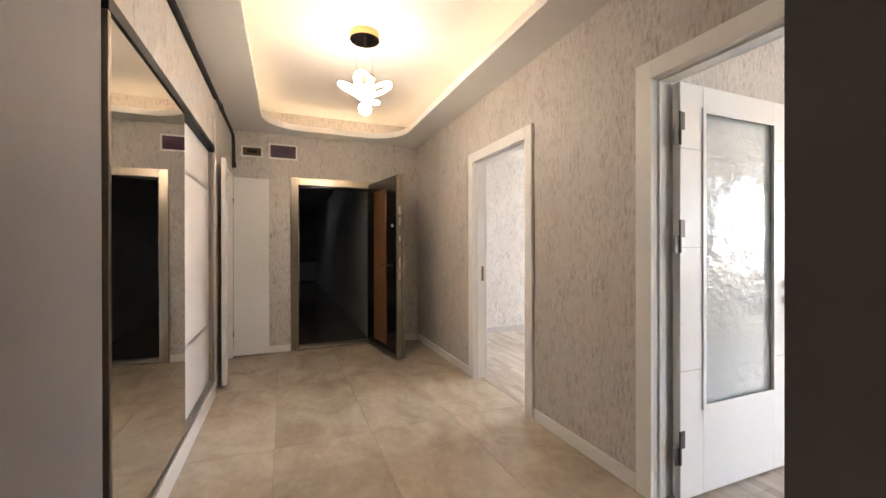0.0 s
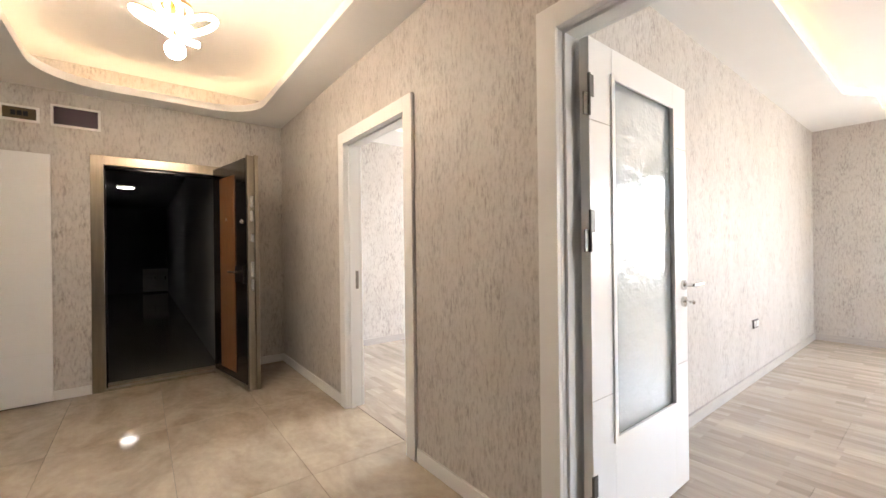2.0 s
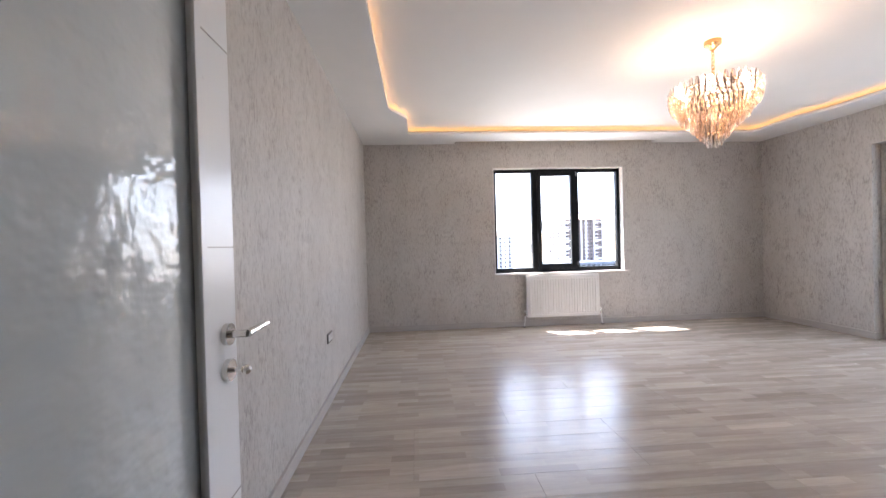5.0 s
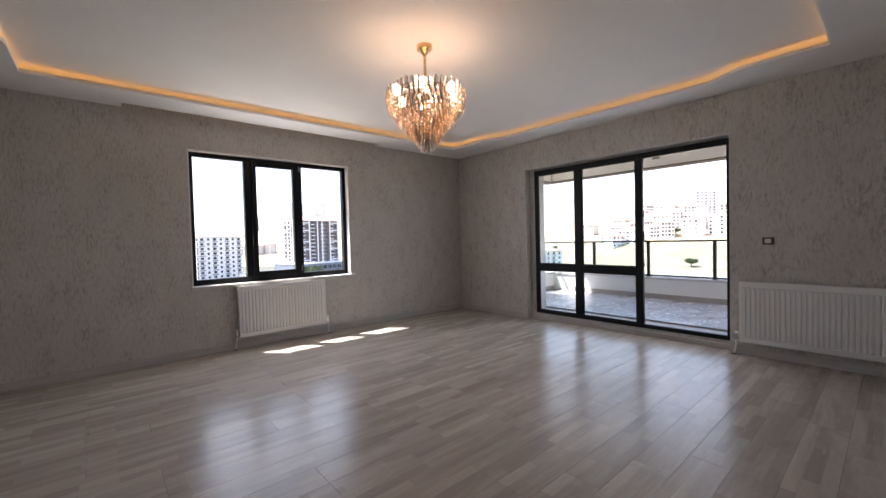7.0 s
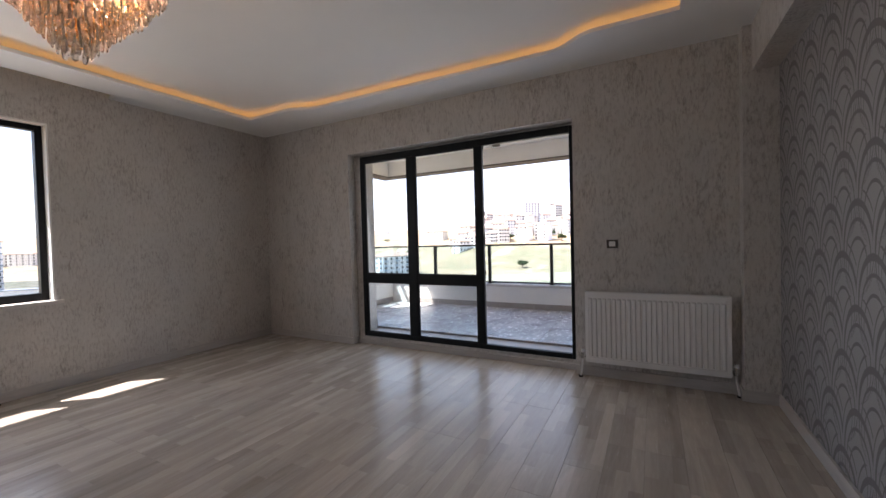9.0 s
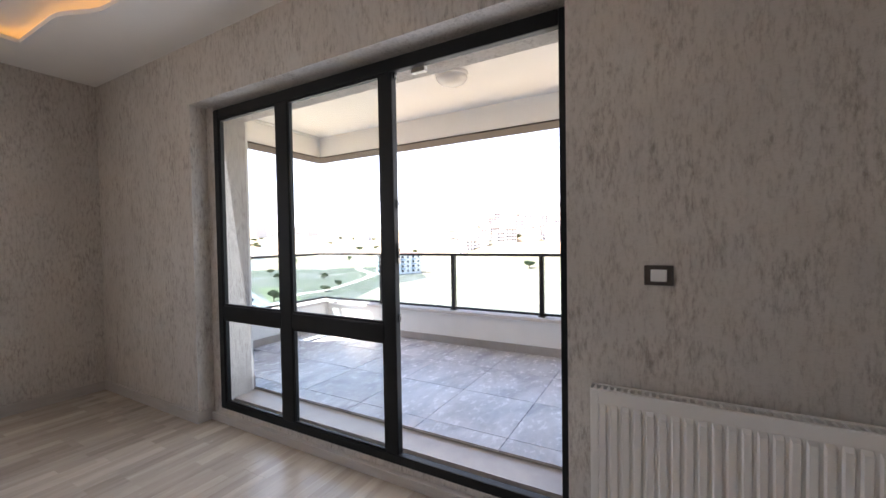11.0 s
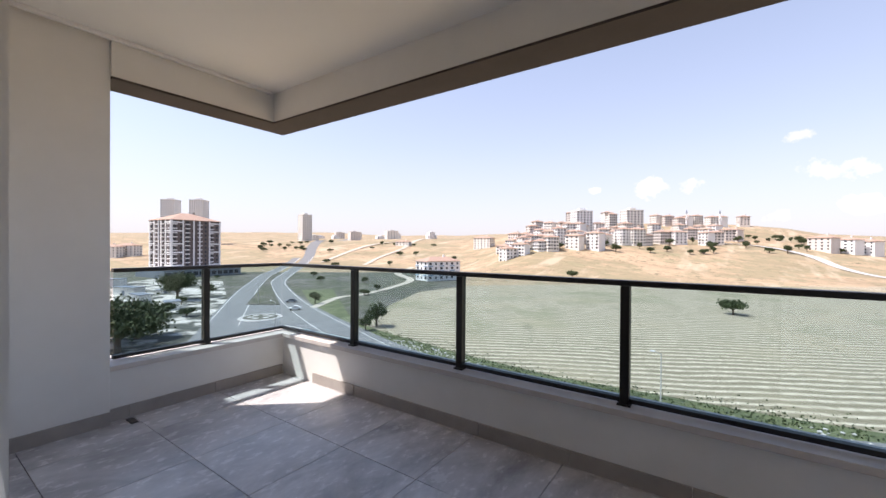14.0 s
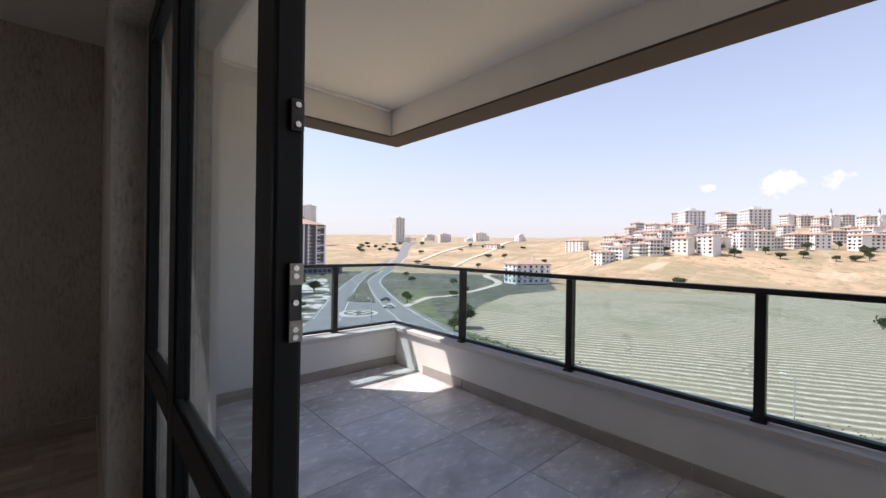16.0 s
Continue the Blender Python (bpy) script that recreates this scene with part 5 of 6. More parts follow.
def strip(name, line, widths, lift, material, label, category):
    """A road along a line, draped on the land."""
    pts = [Vector(p) for p in line]
    fine, wd_ = [], []
    for i in range(len(pts) - 1):
        p0, p1, p2, p3 = pts[max(i - 1, 0)], pts[i], pts[i + 1], pts[min(i + 2, len(pts) - 1)]
        for s in range(8):
            t = s / 8
            fine.append(0.5 * ((2 * p1) + (p2 - p0) * t + (2 * p0 - 5 * p1 + 4 * p2 - p3) * t * t + (3 * p1 - p0 - 3 * p2 + p3) * t ** 3))
            wd_.append(widths[i] * (1 - t) + widths[i + 1] * t)
    fine.append(pts[-1]), wd_.append(widths[-1])
    bm = bmesh.new()
    last = None
    for i, p in enumerate(fine):
        d = (fine[min(i + 1, len(fine) - 1)] - fine[max(i - 1, 0)]).normalized()
        n = Vector((-d.y, d.x)) * wd_[i] / 2
        z = max(land(*(p + n)), land(*(p - n)), land(*p)) + lift
        row = [bm.verts.new((*(p + n), z)), bm.verts.new((*(p - n), z))]
        if last:
            bm.faces.new((last[0], row[0], row[1], last[1]))
        last = row
    return solid(name, bm, material, label, category, kind="structure")


sheet("stubble_field", [spot(112, -0.21), spot(103, -0.16), spot(81, 0.05), spot(67, 0.295), spot(60, 0.525), spot(51.5, 0.87), spot(47, 1.15), spot(44, 1.5), spot(232, 1.35), spot(236, 0.75), spot(233, 0.25), spot(222, 0.06), spot(190, -0.06), spot(150, -0.13), spot(118, -0.19)],
      0.10, STUBBLE, "mown pale stubble field with curved swaths", "field")
sheet("scrubland", [spot(60, -0.02), spot(60, -0.9), spot(75, -1.5), spot(320, -1.3), spot(325, -0.75), spot(325, -0.30), spot(325, 0.03), spot(225, 0.06), spot(150, -0.12), spot(104, -0.22)], 0.03, SCRUB,
      "uneven grey-green scrubland round the road", "scrubland")
sheet("asphalt_apron", [spot(100, -0.57), spot(100, -0.29), spot(142, -0.37), spot(150, -0.41), spot(146, -0.515), spot(122, -0.56)], 0.08, ASPHALT, "asphalt apron round the traffic island", "road")
sheet("grass_verge", [spot(112, -0.30), spot(84, -0.09), spot(62, 0.09), spot(46, 0.42), spot(36, 0.9), spot(34, 1.7), spot(45, 1.6), spot(47.5, 1.15), spot(52, 0.87), spot(60.5, 0.525), spot(67.5, 0.295), spot(81.5, 0.05), spot(103.5, -0.16), spot(128, -0.24), spot(200, -0.28), spot(196, -0.36), spot(140, -0.33)],
      0.06, GRASS, "strip of rough green grass along the road", "grass")
sheet("meadow_patch", [spot(150, -0.155), spot(190, -0.075), spot(225, 0.05), spot(330, 0.03), spot(330, -0.30), spot(215, -0.28), spot(180, -0.26)], 0.05, SCRUB, "olive meadow beyond the track", "meadow")
sheet("gravel_yard", [spot(70, -0.78), spot(105, -0.60), spot(140, -0.545), spot(240, -0.56), spot(260, -0.72), spot(180, -1.0), spot(90, -1.1)], 0.06, GRAVEL, "pale gravel works yard", "yard")
strip("road", [spot(36, 1.6), spot(45, 0.62), spot(60, 0.16), spot(78, -0.13), spot(101, -0.262), spot(141, -0.366), spot(196, -0.411), spot(249, -0.416), spot(351, -0.379), spot(470, -0.342), spot(640, -0.322), spot(1000, -0.27), spot(1500, -0.235)],
      [13, 13, 13, 14, 13, 11, 9, 9, 10, 12, 16, 20, 26], 0.16, ASPHALT, "pale asphalt road curving into the distance", "road")
strip("road_branch", [spot(88, -0.60), spot(107, -0.562), spot(131, -0.536), spot(175, -0.505), spot(221, -0.48), spot(322, -0.435), spot(460, -0.372)], [9, 10, 10, 10, 9, 9, 8], 0.15, ASPHALT, "asphalt carriageway beside the median", "road")
strip("dirt_track", [spot(140, -0.33), spot(168, -0.265), spot(180, -0.202), spot(221, -0.114), spot(262, -0.082), spot(322, -0.114), spot(387, -0.076)], [3, 3.5, 3.5, 4, 5, 6, 5], 0.17, DUST, "pale dirt track to the white block", "track")
strip("field_track", [spot(400, -0.20), spot(470, -0.16), spot(560, -0.10), spot(680, -0.06), spot(900, 0.02)], [5, 5, 6, 8, 10], 0.6, DUST, "pale dirt track across the dry plain", "track")
strip("field_track", [spot(420, -0.31), spot(520, -0.24), spot(600, -0.18), spot(640, -0.12)], [4, 6, 9, 6], 0.6, DUST, "pale dug earth beside the far road", "track")
strip("hill_road", [spot(250, 1.25), spot(300, 1.03), spot(345, 0.93), spot(390, 0.80), spot(430, 0.68)], [7, 7, 7, 7, 6], 0.5, KERB, "pale road climbing the town hill", "road")
LINE = surface("road_paint", (0.62, 0.61, 0.58), (0.52, 0.51, 0.49), 0.5, 0.8, bump=0.0, grain=3.0)
for off in (-0.030, 0.032):
    strip("road_line", [spot(60, 0.16 + off * 2.4), spot(78, -0.13 + off * 2.0), spot(101, -0.262 + off * 1.6), spot(141, -0.366 + off), spot(196, -0.411 + off * 0.66), spot(249, -0.416 + off * 0.52), spot(351, -0.379 + off * 0.40), spot(470, -0.342 + off * 0.36)],
          [0.25, 0.25, 0.25, 0.25, 0.3, 0.4, 0.5, 0.6], 0.20, LINE, "white painted road edge line", "road marking")
for off in (-0.034, 0.034):
    strip("road_line", [spot(107, -0.562 + off * 1.2), spot(131, -0.536 + off), spot(175, -0.505 + off * 0.75), spot(221, -0.48 + off * 0.55), spot(322, -0.435 + off * 0.38), spot(460, -0.372 + off * 0.25)],
          [0.25, 0.25, 0.3, 0.3, 0.4, 0.5], 0.19, LINE, "white painted road edge line", "road marking")
rb = thing("traffic_island", (*spot(120, -0.464), VALLEY + 0.10), "round planted traffic island with a pale kerb", "traffic island")
part("kerb_ring", rod(bmesh.new(), (0, 0, 0), (0, 0, 0.25), 6.4, 6.2, 40), KERB, rb)
part("planting", rod(bmesh.new(), (0, 0, 0.25), (0, 0, 0.34), 4.9, 4.7, 36), SCRUB, rb)
for i in range(6):
    a = i * 1.047
    part("flower_bed", ball(bmesh.new(), (2.8 * math.cos(a), 2.8 * math.sin(a), 0.33), 1.0, 12, 0.12), KERB, rb)
isl = [spot(146, -0.50), spot(146, -0.415), spot(190, -0.432), spot(250, -0.44), spot(300, -0.432), spot(240, -0.452), spot(180, -0.475)]
bm = loop_slab(isl, [], VALLEY + 0.1, VALLEY + 0.36)
solid("median_island", bm, SCRUB, "long kerbed median between the carriageways", "median", kind="structure")


# ---- trees ----
def tree(at, height, spread, seed, label):
    rg = random.Random(seed)
    tr = thing("tree", at, label, "tree", "roadside trees")
    th = height * 0.38
    part("trunk", rod(bmesh.new(), (0, 0, -0.3), (0, 0, th), spread * 0.055, spread * 0.035, 8), BARK, tr)
    lm = bmesh.new()
    tips = []
    for i in range(7):
        a = i * 0.9 + rg.uniform(-0.3, 0.3)
        q = Vector((math.cos(a) * spread * rg.uniform(0.18, 0.36), math.sin(a) * spread * rg.uniform(0.18, 0.36), height * rg.uniform(0.5, 0.85)))
        rod(lm, (0, 0, th * rg.uniform(0.6, 1.0)), q, spread * 0.022, spread * 0.008, 6)
        tips.append(q)
    part("limb", lm, BARK, tr)
    verts, faces = [], []
    tips.append(Vector((0, 0, height * 0.8)))
    near = height > 8.5
    for q in tips:
        for _ in range(1000 if near else 190):
            p = q + Vector((rg.gauss(0, spread * 0.12), rg.gauss(0, spread * 0.12), rg.gauss(0, height * 0.09)))
            if p.z < height * 0.2:
                continue
            s = spread * (rg.uniform(0.012, 0.028) if near else rg.uniform(0.022, 0.05))
            e = Euler((rg.uniform(0, 6.28), rg.uniform(0, 6.28), rg.uniform(0, 6.28))).to_matrix()
            k = len(verts)
            for c in ((-s, -s * 0.6, 0), (s, -s * 0.7, s * 0.2), (s * 0.8, s * 0.7, 0), (-s * 0.7, s * 0.6, s * 0.3)):
                verts.append(p + e @ Vector(c))
            faces.append((k, k + 1, k + 2, k + 3))
    me = bpy.data.meshes.new("crown")
    me.from_pydata(verts, [], faces)
    me.materials.append(LEAF)
    cr_ = new("crown", me)
    cr_.parent = tr
    tagged(cr_, kind="stuff")
    return tr


def plant(depth, lat, h, s, seed, label):
    x, y = spot(depth, lat)
    return tree((x, y, land(x, y)), h, s, seed, label)


ROUND = "rounded dark green roadside tree"
plant(108, -0.168, 6.5, 6.0, 1, "dark conifer-like tree at the edge of the field")
plant(103, -0.196, 3.6, 3.4, 2, "small dark tree beside the field")
plant(131, 0.742, 5.0, 7.5, 3, "lone round bush-like tree standing in the field")
plant(158, -0.676, 10.5, 12.0, 4, ROUND)
plant(80, -0.83, 10.0, 14.0, 5, ROUND)
plant(92, -0.78, 9.0, 12.0, 6, ROUND)
plant(86, -0.90, 10.0, 15.0, 7, ROUND)
plant(165, -0.60, 6.0, 6.0, 8, ROUND)
plant(262, 0.33, 5.0, 7.0, 9, "lone tree at the top of the stubble field")
plant(255, -0.035, 5.0, 5.5, 10, ROUND)
plant(150, -0.325, 4.5, 4.5, 11, ROUND)
rgt = random.Random(21)
for i in range(16):
    plant(rgt.uniform(520, 640), rgt.uniform(-0.47, -0.33), rgt.uniform(3, 5.5), rgt.uniform(5, 9), 30 + i, "distant dark green tree on the plain")
for i in range(64):
    plant(rgt.uniform(345, 470), rgt.uniform(0.13, 1.05), rgt.uniform(4, 7.5), rgt.uniform(4, 8), 160 + i, "garden tree among the hillside houses")

# low scrub along the verge
verts, faces = [], []
for i in range(2200):
    t = rgt.random()
    a, b = (Vector(spot(100, -0.15)), Vector(spot(64, 0.30))) if t < 0.5 else (Vector(spot(64, 0.30)), Vector(spot(47, 1.1)))
    p = a.lerp(b, rgt.random()) + Vector((rgt.gauss(0, 2.4), rgt.gauss(0, 2.4)))
    s = rgt.uniform(0.08, 0.22)
    e = Euler((rgt.uniform(0, 6), rgt.uniform(0, 6), rgt.uniform(0, 6))).to_matrix()
    k = len(verts)
    for c in ((-s, -s * 0.6, 0), (s, -s * 0.7, 0), (s * 0.8, s * 0.7, 0), (-s * 0.7, s * 0.6, 0)):
        verts.append(Vector((p.x, p.y, VALLEY + rgt.uniform(0.06, 0.22))) + e @ Vector(c))
    faces.append((k, k + 1, k + 2, k + 3))
# pale rubble between the verge and the road
rubble = bmesh.new()
for i in range(420):
    t = rgt.random()
    a, b = (Vector(spot(92, -0.13)), Vector(spot(60, 0.27))) if t < 0.5 else (Vector(spot(60, 0.27)), Vector(spot(44, 1.1)))
    p = a.lerp(b, rgt.random()) + Vector((rgt.gauss(0, 1.5), rgt.gauss(0, 1.5)))
    q = rgt.uniform(0.10, 0.34)
    bmesh.ops.create_icosphere(rubble, subdivisions=1, radius=q, matrix=Matrix.Translation((p.x, p.y, VALLEY + 0.12 + q * 0.3)) @ Matrix.Diagonal((1.0, rgt.uniform(0.6, 1.0), rgt.uniform(0.4, 0.7), 1)))
solid("rubble", rubble, KERB, "scattered pale rubble stones along the road verge", "rubble", kind="stuff")
me = bpy.data.meshes.new("scrub")
me.from_pydata(verts, [], faces)
me.materials.append(LEAF)
tagged(new("scrub", me), "low green scrub along the field's edge", "scrub", kind="stuff")

# ---- buildings ----
GLAZING = surface("far_window", (0.055, 0.06, 0.07), (0.03, 0.034, 0.04), 0.4, 0.2, bump=0.0, grain=4.0)
ROOF_RED = surface("red_roof_tile", (0.42, 0.29, 0.225), (0.34, 0.23, 0.175), 0.5, 0.9, bump=0.2, grain=6.0)
CREAM_WALL = surface("cream_render", (0.74, 0.71, 0.66), (0.64, 0.61, 0.57), 0.2, 0.9, bump=0.05, grain=3.0)
PINK_WALL = surface("pink_render", (0.66, 0.60, 0.56), (0.56, 0.51, 0.47), 0.2, 0.9, bump=0.05, grain=3.0)
WHITE_WALL = surface("white_render", (0.76, 0.75, 0.74), (0.70, 0.69, 0.68), 0.2, 0.9, bump=0.05, grain=3.0)
BROWN_WALL = surface("brown_cladding", (0.13, 0.10, 0.09), (0.095, 0.075, 0.068), 0.3, 0.7, bump=0.05, grain=3.0)
SLATE_WALL = surface("slate_cladding", (0.20, 0.22, 0.26), (0.15, 0.17, 0.20), 0.3, 0.7, bump=0.05, grain=3.0)
UNIT = {}


def unit_box(key, w, d, h, material):
    """Shared box mesh, its back face at y = 0."""
    if key not in UNIT:
        UNIT[key] = mesh(key, boxes((-w / 2, -d, 0, w / 2, 0.05, h)), material)
    return UNIT[key]


def piece(name, data, parent, m):
    ob = new(name, data)
    ob.parent = parent
    ob.matrix_basis = m
    return ob


def hip_roof(w, d, rise, over=0.7):
    bm = bmesh.new()
    a, b = w / 2 + over, d / 2 + over
    base = [bm.verts.new(p) for p in ((-a, -b, 0), (a, -b, 0), (a, b, 0), (-a, b, 0))]
    low = [bm.verts.new((v.co.x, v.co.y, -0.35)) for v in base]
    k = max(a - b, 0.4)
    r0, r1 = bm.verts.new((-k, 0, rise)), bm.verts.new((k, 0, rise))
    bm.faces.new((base[0], base[1], r1, r0)), bm.faces.new((base[2], base[3], r0, r1))
    bm.faces.new((base[1], base[2], r1)), bm.faces.new((base[3], base[0], r0))
    for i in range(4):
        j = (i + 1) % 4
        bm.faces.new((low[i], low[j], base[j], base[i]))
    bm.faces.new(low[::-1])
    return bm


def block(at, w, d, storeys, turn, wall, label, roof="hip", cols=5, band=None, balcony=False, sides=(0, 1, 3), group="hillside blocks"):
    """An apartment block: body, roof, storey bands, windows on the seen sides, balconies."""
    hh = 3.0 * storeys
    b = thing("apartment_building", at, label, "building", group, turn=turn)
    part("wall", boxes((-w / 2, -d / 2, -6, w / 2, d / 2, hh)), wall, b)
    if roof == "hip":
        rf = part("roof", hip_roof(w, d, min(w, d) * 0.2), ROOF_RED, b, "red tiled hip roof")
        rf.location.z = hh + 0.35
        part("chimney", boxes((w * 0.15, -0.6, hh + 1.0, w * 0.15 + 1.0, 0.6, hh + min(w, d) * 0.2 + 1.6)), wall, b)
    else:
        part("roof", boxes((-w / 2 - 0.3, -d / 2 - 0.3, hh, w / 2 + 0.3, d / 2 + 0.3, hh + 0.9)), wall, b)
        part("lift_house", boxes((-w * 0.18, -d * 0.2, hh + 0.9, w * 0.18, d * 0.2, hh + 3.8)), wall, b)
    for side in sides:
        length, off = (w, d / 2) if side % 2 == 0 else (d, w / 2)
        n = cols if side % 2 == 0 else max(2, round(cols * d / w))
        face = pose(0, 0, 0, 0, 0, 90 * side) @ Matrix.Translation((0, -off, 0))
        for s in range(storeys):
            if band:
                piece("storey_band", unit_box("band%.1f%s" % (length, band.name), length + 0.1, 0.10, 0.5, band), b, face @ Matrix.Translation((0, 0, s * 3.0 - 0.25)))
            for c in range(n):
                x = (c + 0.5) / n * length - length / 2
                wide = c % 2 == 0
                piece("window", unit_box("win_wide" if wide else "win", 1.9 if wide else 1.3, 0.06, 1.5, GLAZING), b, face @ Matrix.Translation((x, 0, s * 3.0 + 0.95)))
                if balcony and wide and s > 0:
                    piece("balcony", unit_box("balc" + balcony.name, 3.0, 1.0, 0.6, balcony), b, face @ Matrix.Translation((x, 0, s * 3.0 - 0.1)))
    return b


def sited(depth, lat, *args, **kw):
    x, y = spot(depth, lat)
    away = math.degrees(math.atan2(EYE2.y - y, EYE2.x - x)) + 90
    args = list(args)
    args[3] = away + args[3] - 35 + (28 if args[3] > 34 else -24)
    low = min(land(x, y), land(x + 8, y + 8), land(x - 8, y - 8))
    return block((x, y, low + 0.4), *args, **kw)


# brown tower with white frames
tw = sited(290, -0.655, 34, 28, 13, 35, BROWN_WALL, "tall brown and white apartment tower with a red roof", cols=8, band=None, balcony=WHITE_WALL, sides=(0, 3, 1), group="towers")
for side, length, off in ((0, 34, 14), (3, 28, 17), (1, 28, 17)):
    face = pose(0, 0, 0, 0, 0, 90 * side) @ Matrix.Translation((0, -off, 0))
    for x in (-0.49, -0.27, -0.06, 0.06, 0.27, 0.49):
        piece("white_pier", unit_box("tower_pier", 0.9, 0.5, 39.0, WHITE_WALL), tw, face @ Matrix.Translation((x * length, 0, 0)))
    for x in (-0.38, 0.38):
        for z in (1.0, 16.0, 31.0):
            piece("white_frame", unit_box("tower_frame", 8.5, 0.45, 0.9, WHITE_WALL), tw, face @ Matrix.Translation((x * length, 0, z)))
            piece("white_frame", unit_box("tower_frame", 8.5, 0.45, 0.9, WHITE_WALL), tw, face @ Matrix.Translation((x * length, 0, z + 6.0)))
px, py = spot(288, -0.65)
pod = thing("podium_building", (px, py, VALLEY), "low dark blue-grey podium in front of the tower", "building", "towers", turn=277)
part("wall", boxes((-27, -22, -1, 27, 14, 5.5)), SLATE_WALL, pod)
part("parapet", boxes((-27.3, -22.3, 5.5, 27.3, 14.3, 6.3)), WHITE_WALL, pod)
for i in range(12):
    piece("window", unit_box("shop", 3.2, 0.06, 2.6, GLAZING), pod, Matrix.Translation((-24 + i * 4.3, -22, 1.2)))

sited(600, -0.693, 20, 18, 22, 30, WHITE_WALL, "distant white residential tower", roof="flat", cols=6, group="towers")
sited(600, -0.621, 20, 18, 22, 30, WHITE_WALL, "distant white residential tower", roof="flat", cols=6, group="towers")
sited(700, -0.3515, 18, 17, 15, 35, CREAM_WALL, "distant pale residential tower", roof="flat", cols=5, group="towers")
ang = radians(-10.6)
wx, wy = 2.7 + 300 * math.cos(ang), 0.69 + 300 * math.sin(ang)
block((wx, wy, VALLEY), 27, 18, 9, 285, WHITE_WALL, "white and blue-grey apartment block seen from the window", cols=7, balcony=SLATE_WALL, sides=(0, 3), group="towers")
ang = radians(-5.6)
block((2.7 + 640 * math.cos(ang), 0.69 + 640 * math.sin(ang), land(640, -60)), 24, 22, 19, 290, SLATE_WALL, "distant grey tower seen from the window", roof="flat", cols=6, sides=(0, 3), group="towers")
for dp, lt in ((455, -0.845), (470, -0.80), (450, -0.92)):
    sited(dp, lt, 22, 14, 4, 20, CREAM_WALL, "small cream house block on the ridge", cols=4)
blue = sited(262, -0.012, 26, 14, 4, 42, WHITE_WALL, "white four-storey block with blue balconies and a red roof", cols=6, balcony=surface("blue_panel", (0.22, 0.34, 0.46), (0.17, 0.28, 0.40), 0.4, 0.6), sides=(0, 3, 1))
sited(520, 0.105, 24, 14, 5, 30, CREAM_WALL, "cream hillside apartment block", cols=5)
sited(590, -0.10, 22, 10, 2, 30, CREAM_WALL, "low pale farm building", cols=4)

# the town on the hill
rgb = random.Random(5)
WALLS = (CREAM_WALL, WHITE_WALL, PINK_WALL, WHITE_WALL, CREAM_WALL)
for row, (d0, d1, first, step, count, floors) in enumerate(((392, 412, 0.155, 0.0235, 24, (3, 4, 4, 5)), (440, 480, 0.18, 0.0235, 25, (4, 4, 5, 6)), (495, 560, 0.22, 0.027, 21, (4, 5, 5, 7)), (350, 374, 0.17, 0.027, 9, (3, 4, 5)))):
    for i in range(count):
        lat = first + step * i + rgb.uniform(-0.008, 0.008)
        wide, deep, tall, turn, depth = rgb.uniform(10, 15), rgb.uniform(9, 12), rgb.choice(floors), rgb.choice((20, 35, 48, 28)), rgb.uniform(d0, d1)
        if rgb.random() < 0.14:
            continue
        if lat > 0.5:
            tall = min(tall, 4)
        paint = rgb.choice(WALLS)
        sited(depth, lat, wide, deep, tall, turn, paint, "pale hillside apartment block with a red roof" if row < 3 else "white block at the front of the hillside town", cols=rgb.choice((3, 4)),
              balcony=WHITE_WALL if row in (0, 3) and rgb.random() < 0.6 else False, sides=(0, 3))
sited(470, 0.352, 21, 15, 10, 38, WHITE_WALL, "tall white block above the hillside town", roof="flat", cols=5, sides=(0, 3))
sited(470, 0.480, 21, 15, 10, 38, CREAM_WALL, "tall cream block above the hillside town", roof="flat", cols=5, sides=(0, 3))
for lt in (0.97, 1.03, 1.08):
    sited(375, lt, 19, 13, 4, 30, WALLS[int(lt * 100) % 5], "pale block at the foot of the hill road", cols=4, sides=(0, 3))
for dp, lt in ((480, 0.62), (480, 0.705)):
    x, y = spot(dp, lt)
    mn = thing("minaret", (x, y, land(x, y)), "slender white minaret on the skyline", "minaret")
    part("shaft", rod(bmesh.new(), (0, 0, 0), (0, 0, 26), 1.1, 0.9, 12), WHITE_WALL, mn)
    part("cone", rod(bmesh.new(), (0, 0, 26), (0, 0, 31), 1.2, 0.05, 12), SLATE_WALL, mn)
    part("gallery", rod(bmesh.new(), (0, 0, 19), (0, 0, 20.2), 1.7, 1.9, 12), WHITE_WALL, mn)

for i in range(14):
    sited(rgb.uniform(1100, 1700), rgb.uniform(-0.34, -0.02), rgb.uniform(20, 40), 18, rgb.choice((3, 5, 8)), 35, WALLS[i % 5], "far pale building on the plain", roof="flat", cols=4, sides=(0,))
for i in range(14):
    plant(rgt.uniform(330, 640), rgt.uniform(-0.30, 0.05), rgt.uniform(3, 6), rgt.uniform(5, 9), 100 + i, "scattered bush on the dry plain")
for i in range(10):
    plant(rgt.uniform(110, 300), rgt.uniform(-0.75, -0.55) if i % 2 else rgt.uniform(-0.33, -0.15), rgt.uniform(2, 4), rgt.uniform(3, 5), 130 + i, "low dark bush beside the road")

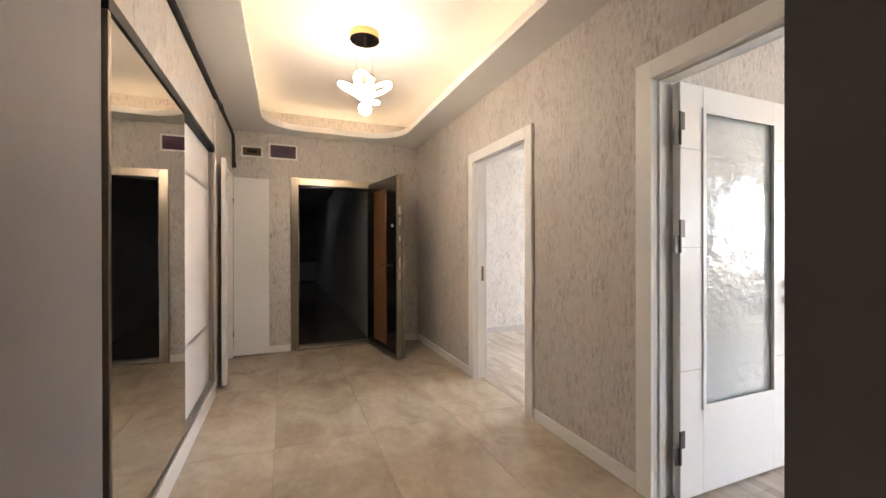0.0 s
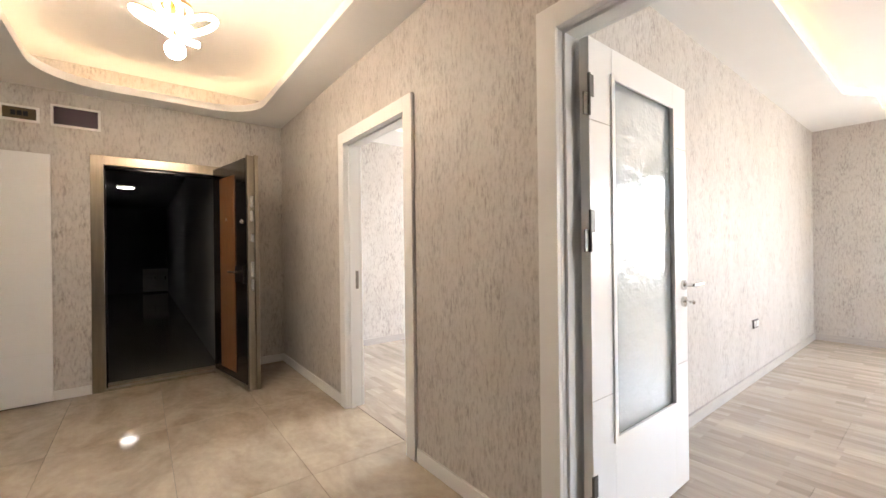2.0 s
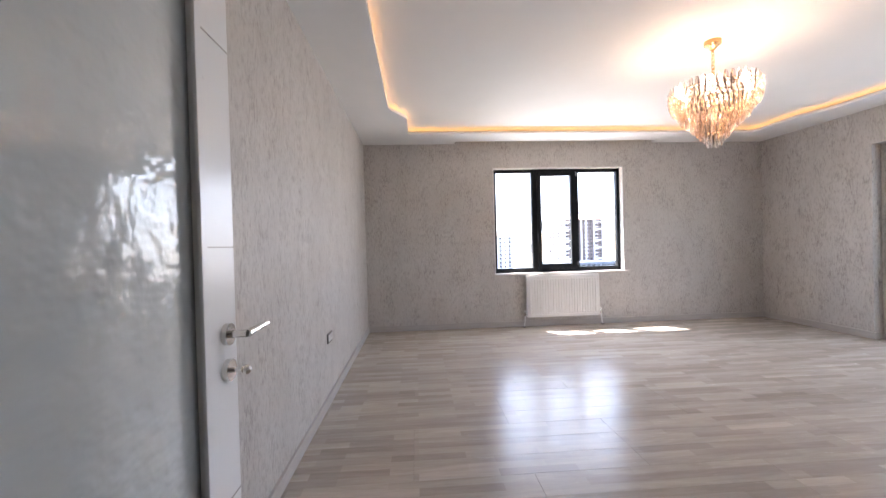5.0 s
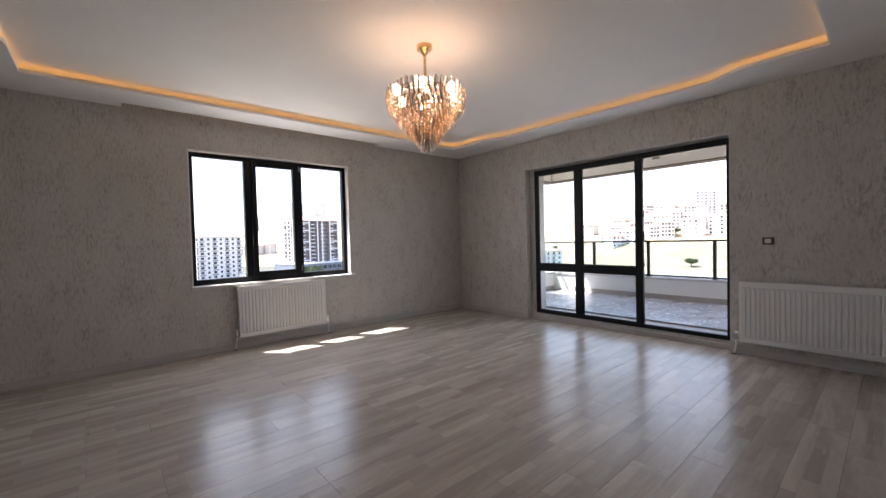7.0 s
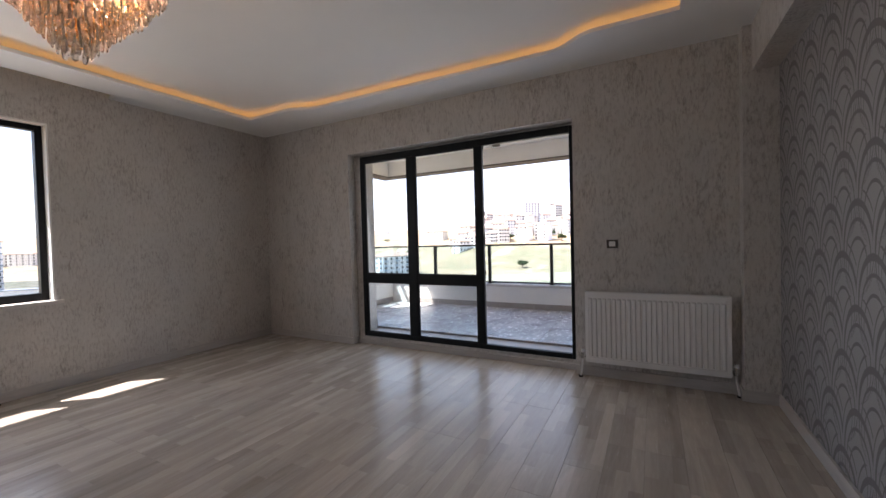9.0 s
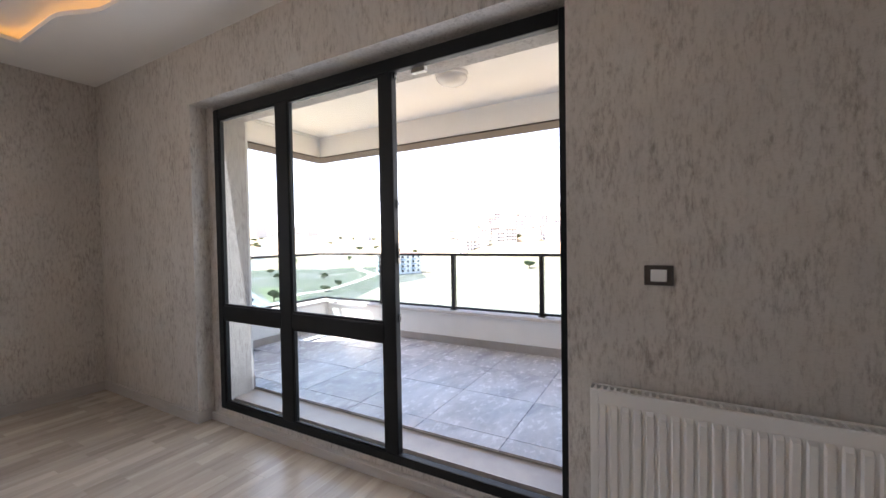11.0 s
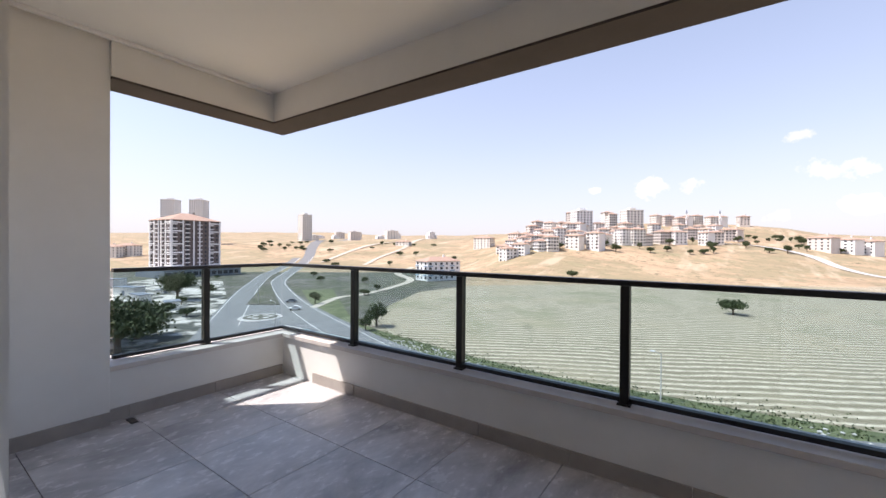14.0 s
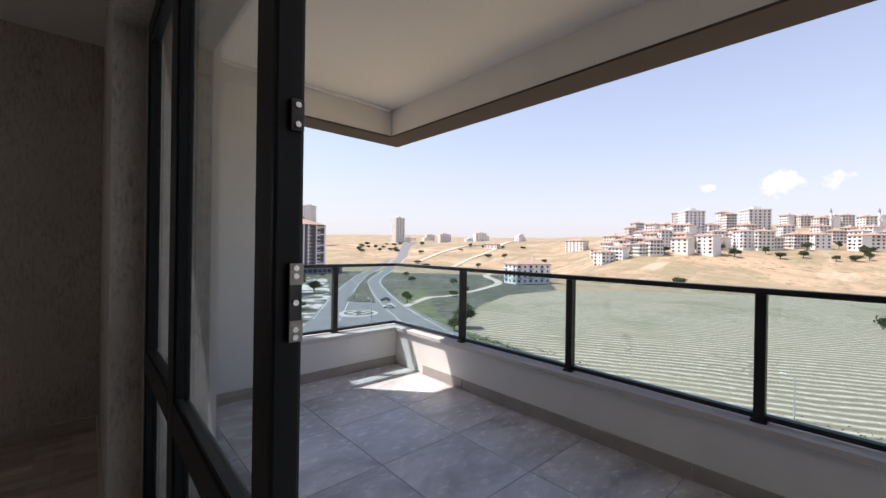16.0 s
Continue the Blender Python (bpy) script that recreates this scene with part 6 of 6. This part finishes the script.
# yard sheds, lamps, cars
for dp, lt, w, d, h in ((150, -0.77, 9, 4, 3.2), (172, -0.80, 12, 5, 3.5), (135, -0.69, 6, 4, 2.8), (205, -0.86, 16, 8, 4.0), (180, -0.70, 10, 2.5, 1.4)):
    x, y = spot(dp, lt)
    sh = thing("shed", (x, y, VALLEY), "low pale works shed in the gravel yard", "shed", "yard sheds", turn=30 + dp)
    part("wall", boxes((-w / 2, -d / 2, 0, w / 2, d / 2, h)), CREAM_WALL, sh)
    part("roof", boxes((-w / 2 - 0.4, -d / 2 - 0.4, h, w / 2 + 0.4, d / 2 + 0.4, h + 0.25)), SLATE_WALL, sh)
    part("door", boxes((-0.8, -d / 2 - 0.04, 0, 0.8, -d / 2, min(2.2, h - 0.2))), SLATE_WALL, sh)


def street_lamp(depth, lat):
    x, y = spot(depth, lat)
    s = thing("street_lamp", (x, y, VALLEY), "grey street lamp on a slim pole", "street lamp", "street lamps")
    part("pole", rod(bmesh.new(), (0, 0, 0), (0, 0, 7.2), 0.10, 0.06, 8), KERB, s)
    part("arm", rod(bmesh.new(), (0, 0, 7.1), (0.9, 0.5, 7.5), 0.05, 0.04, 6), KERB, s)
    part("lamp_head", boxes((0.7, 0.35, 7.42, 1.4, 0.65, 7.56), bevel=0.03), WHITE_WALL, s)


for dp, lt in ((56, 0.56), (105, -0.427), (150, -0.47), (230, -0.455)):
    street_lamp(dp, lt)


def car(depth, lat, turn, paint, label):
    x, y = spot(depth, lat)
    c = thing("car", (x, y, VALLEY + 0.22), label, "car", "cars on the road", turn=turn)
    bm = bmesh.new()
    prof = ((-2.1, 0.35), (-2.1, 0.85), (-1.5, 0.95), (-1.0, 1.42), (0.5, 1.42), (1.1, 0.95), (2.0, 0.82), (2.1, 0.35))
    a = [bm.verts.new((px_, -0.85, pz)) for px_, pz in prof]
    b_ = [bm.verts.new((px_, 0.85, pz)) for px_, pz in prof]
    bm.faces.new(a), bm.faces.new(b_[::-1])
    for i in range(len(prof)):
        j = (i + 1) % len(prof)
        bm.faces.new((a[j], a[i], b_[i], b_[j]))
    part("body", bm, paint, c)
    part("windscreen", boxes((0.55, -0.72, 1.0, 0.95, 0.72, 1.34)), GLAZING, c)
    part("side_window", boxes((-0.9, -0.87, 1.0, 0.5, -0.84, 1.34)), GLAZING, c)
    part("side_window", boxes((-0.9, 0.84, 1.0, 0.5, 0.87, 1.34)), GLAZING, c)
    for wx_ in (-1.3, 1.3):
        for wy_ in (-0.82, 0.82):
            part("wheel", rod(bmesh.new(), (wx_, wy_ - 0.1, 0.32), (wx_, wy_ + 0.1, 0.32), 0.32, seg=14), DARK_LAMINATE, c)


car(134, -0.376, 55, WHITE_WALL, "small white car on the road")
car(152, -0.386, 55, SLATE_WALL, "dark car on the road")

# ---- floor pieces, last ----
def pieces(parent_label, floor_name, material, x0, x1, y0, y1, w, length, z, joint, stagger, name, seed):
    """Boards or tiles laid in columns along y, each an object on a shared mesh."""
    fl = thing(floor_name, ((x0 + x1) / 2, (y0 + y1) / 2, z), parent_label, "floor", kind="structure")
    ox, oy = (x0 + x1) / 2, (y0 + y1) / 2
    rg = random.Random(seed)
    cache = {}
    x, col = x0, 0
    while x < x1 - 0.01:
        xe = min(x + w, x1)
        y = y0 - (stagger(col, rg) if stagger else 0)
        while y < y1 - 0.005:
            a, b = max(y, y0), min(y + length, y1)
            if b - a > 0.01:
                key = (round(xe - x, 3), round(b - a, 3))
                if key not in cache:
                    dx, dy = (xe - x) / 2 - joint, (b - a) / 2 - joint
                    cache[key] = mesh(name, boxes((-dx, -dy, -0.012, dx, dy, 0), bevel=0.0006), material)
                ob = new(name, cache[key])
                ob.parent = fl
                ob.matrix_basis = Matrix.Translation(((x + xe) / 2 - ox, (a + b) / 2 - oy, 0))
            y += length
        x, col = xe, col + 1
    return fl


pieces("pale grey oak laminate floor of the living room", "floor_living", LAMINATE, 1.95, 7.5, -3.85, 2.26, 0.193, 1.28, 0.0, 0.0006, lambda c, rg: rg.choice((0.0, 0.32, 0.64, 0.96)), "plank", 3)
pieces("pale grey oak laminate floor of the next room", "floor_bedroom", LAMINATE, 1.95, 7.5, 2.36, 5.737, 0.193, 1.28, 0.0, 0.0006, lambda c, rg: rg.choice((0.0, 0.32, 0.64, 0.96)), "plank", 4)
pieces("polished beige marble-look tile floor of the hall", "floor_hall", MARBLE, -1.05, 1.945, -1.5, 5.737, 0.6, 1.2, 0.0, 0.0012, None, "tile", 5)
pieces("grey stone-look tile floor of the balcony", "floor_balcony", BALCONY_TILE, -0.453, 7.035, -5.952, -4.14, 0.548, 0.548, BZ, 0.002, lambda c, rg: 0.523, "tile", 6)
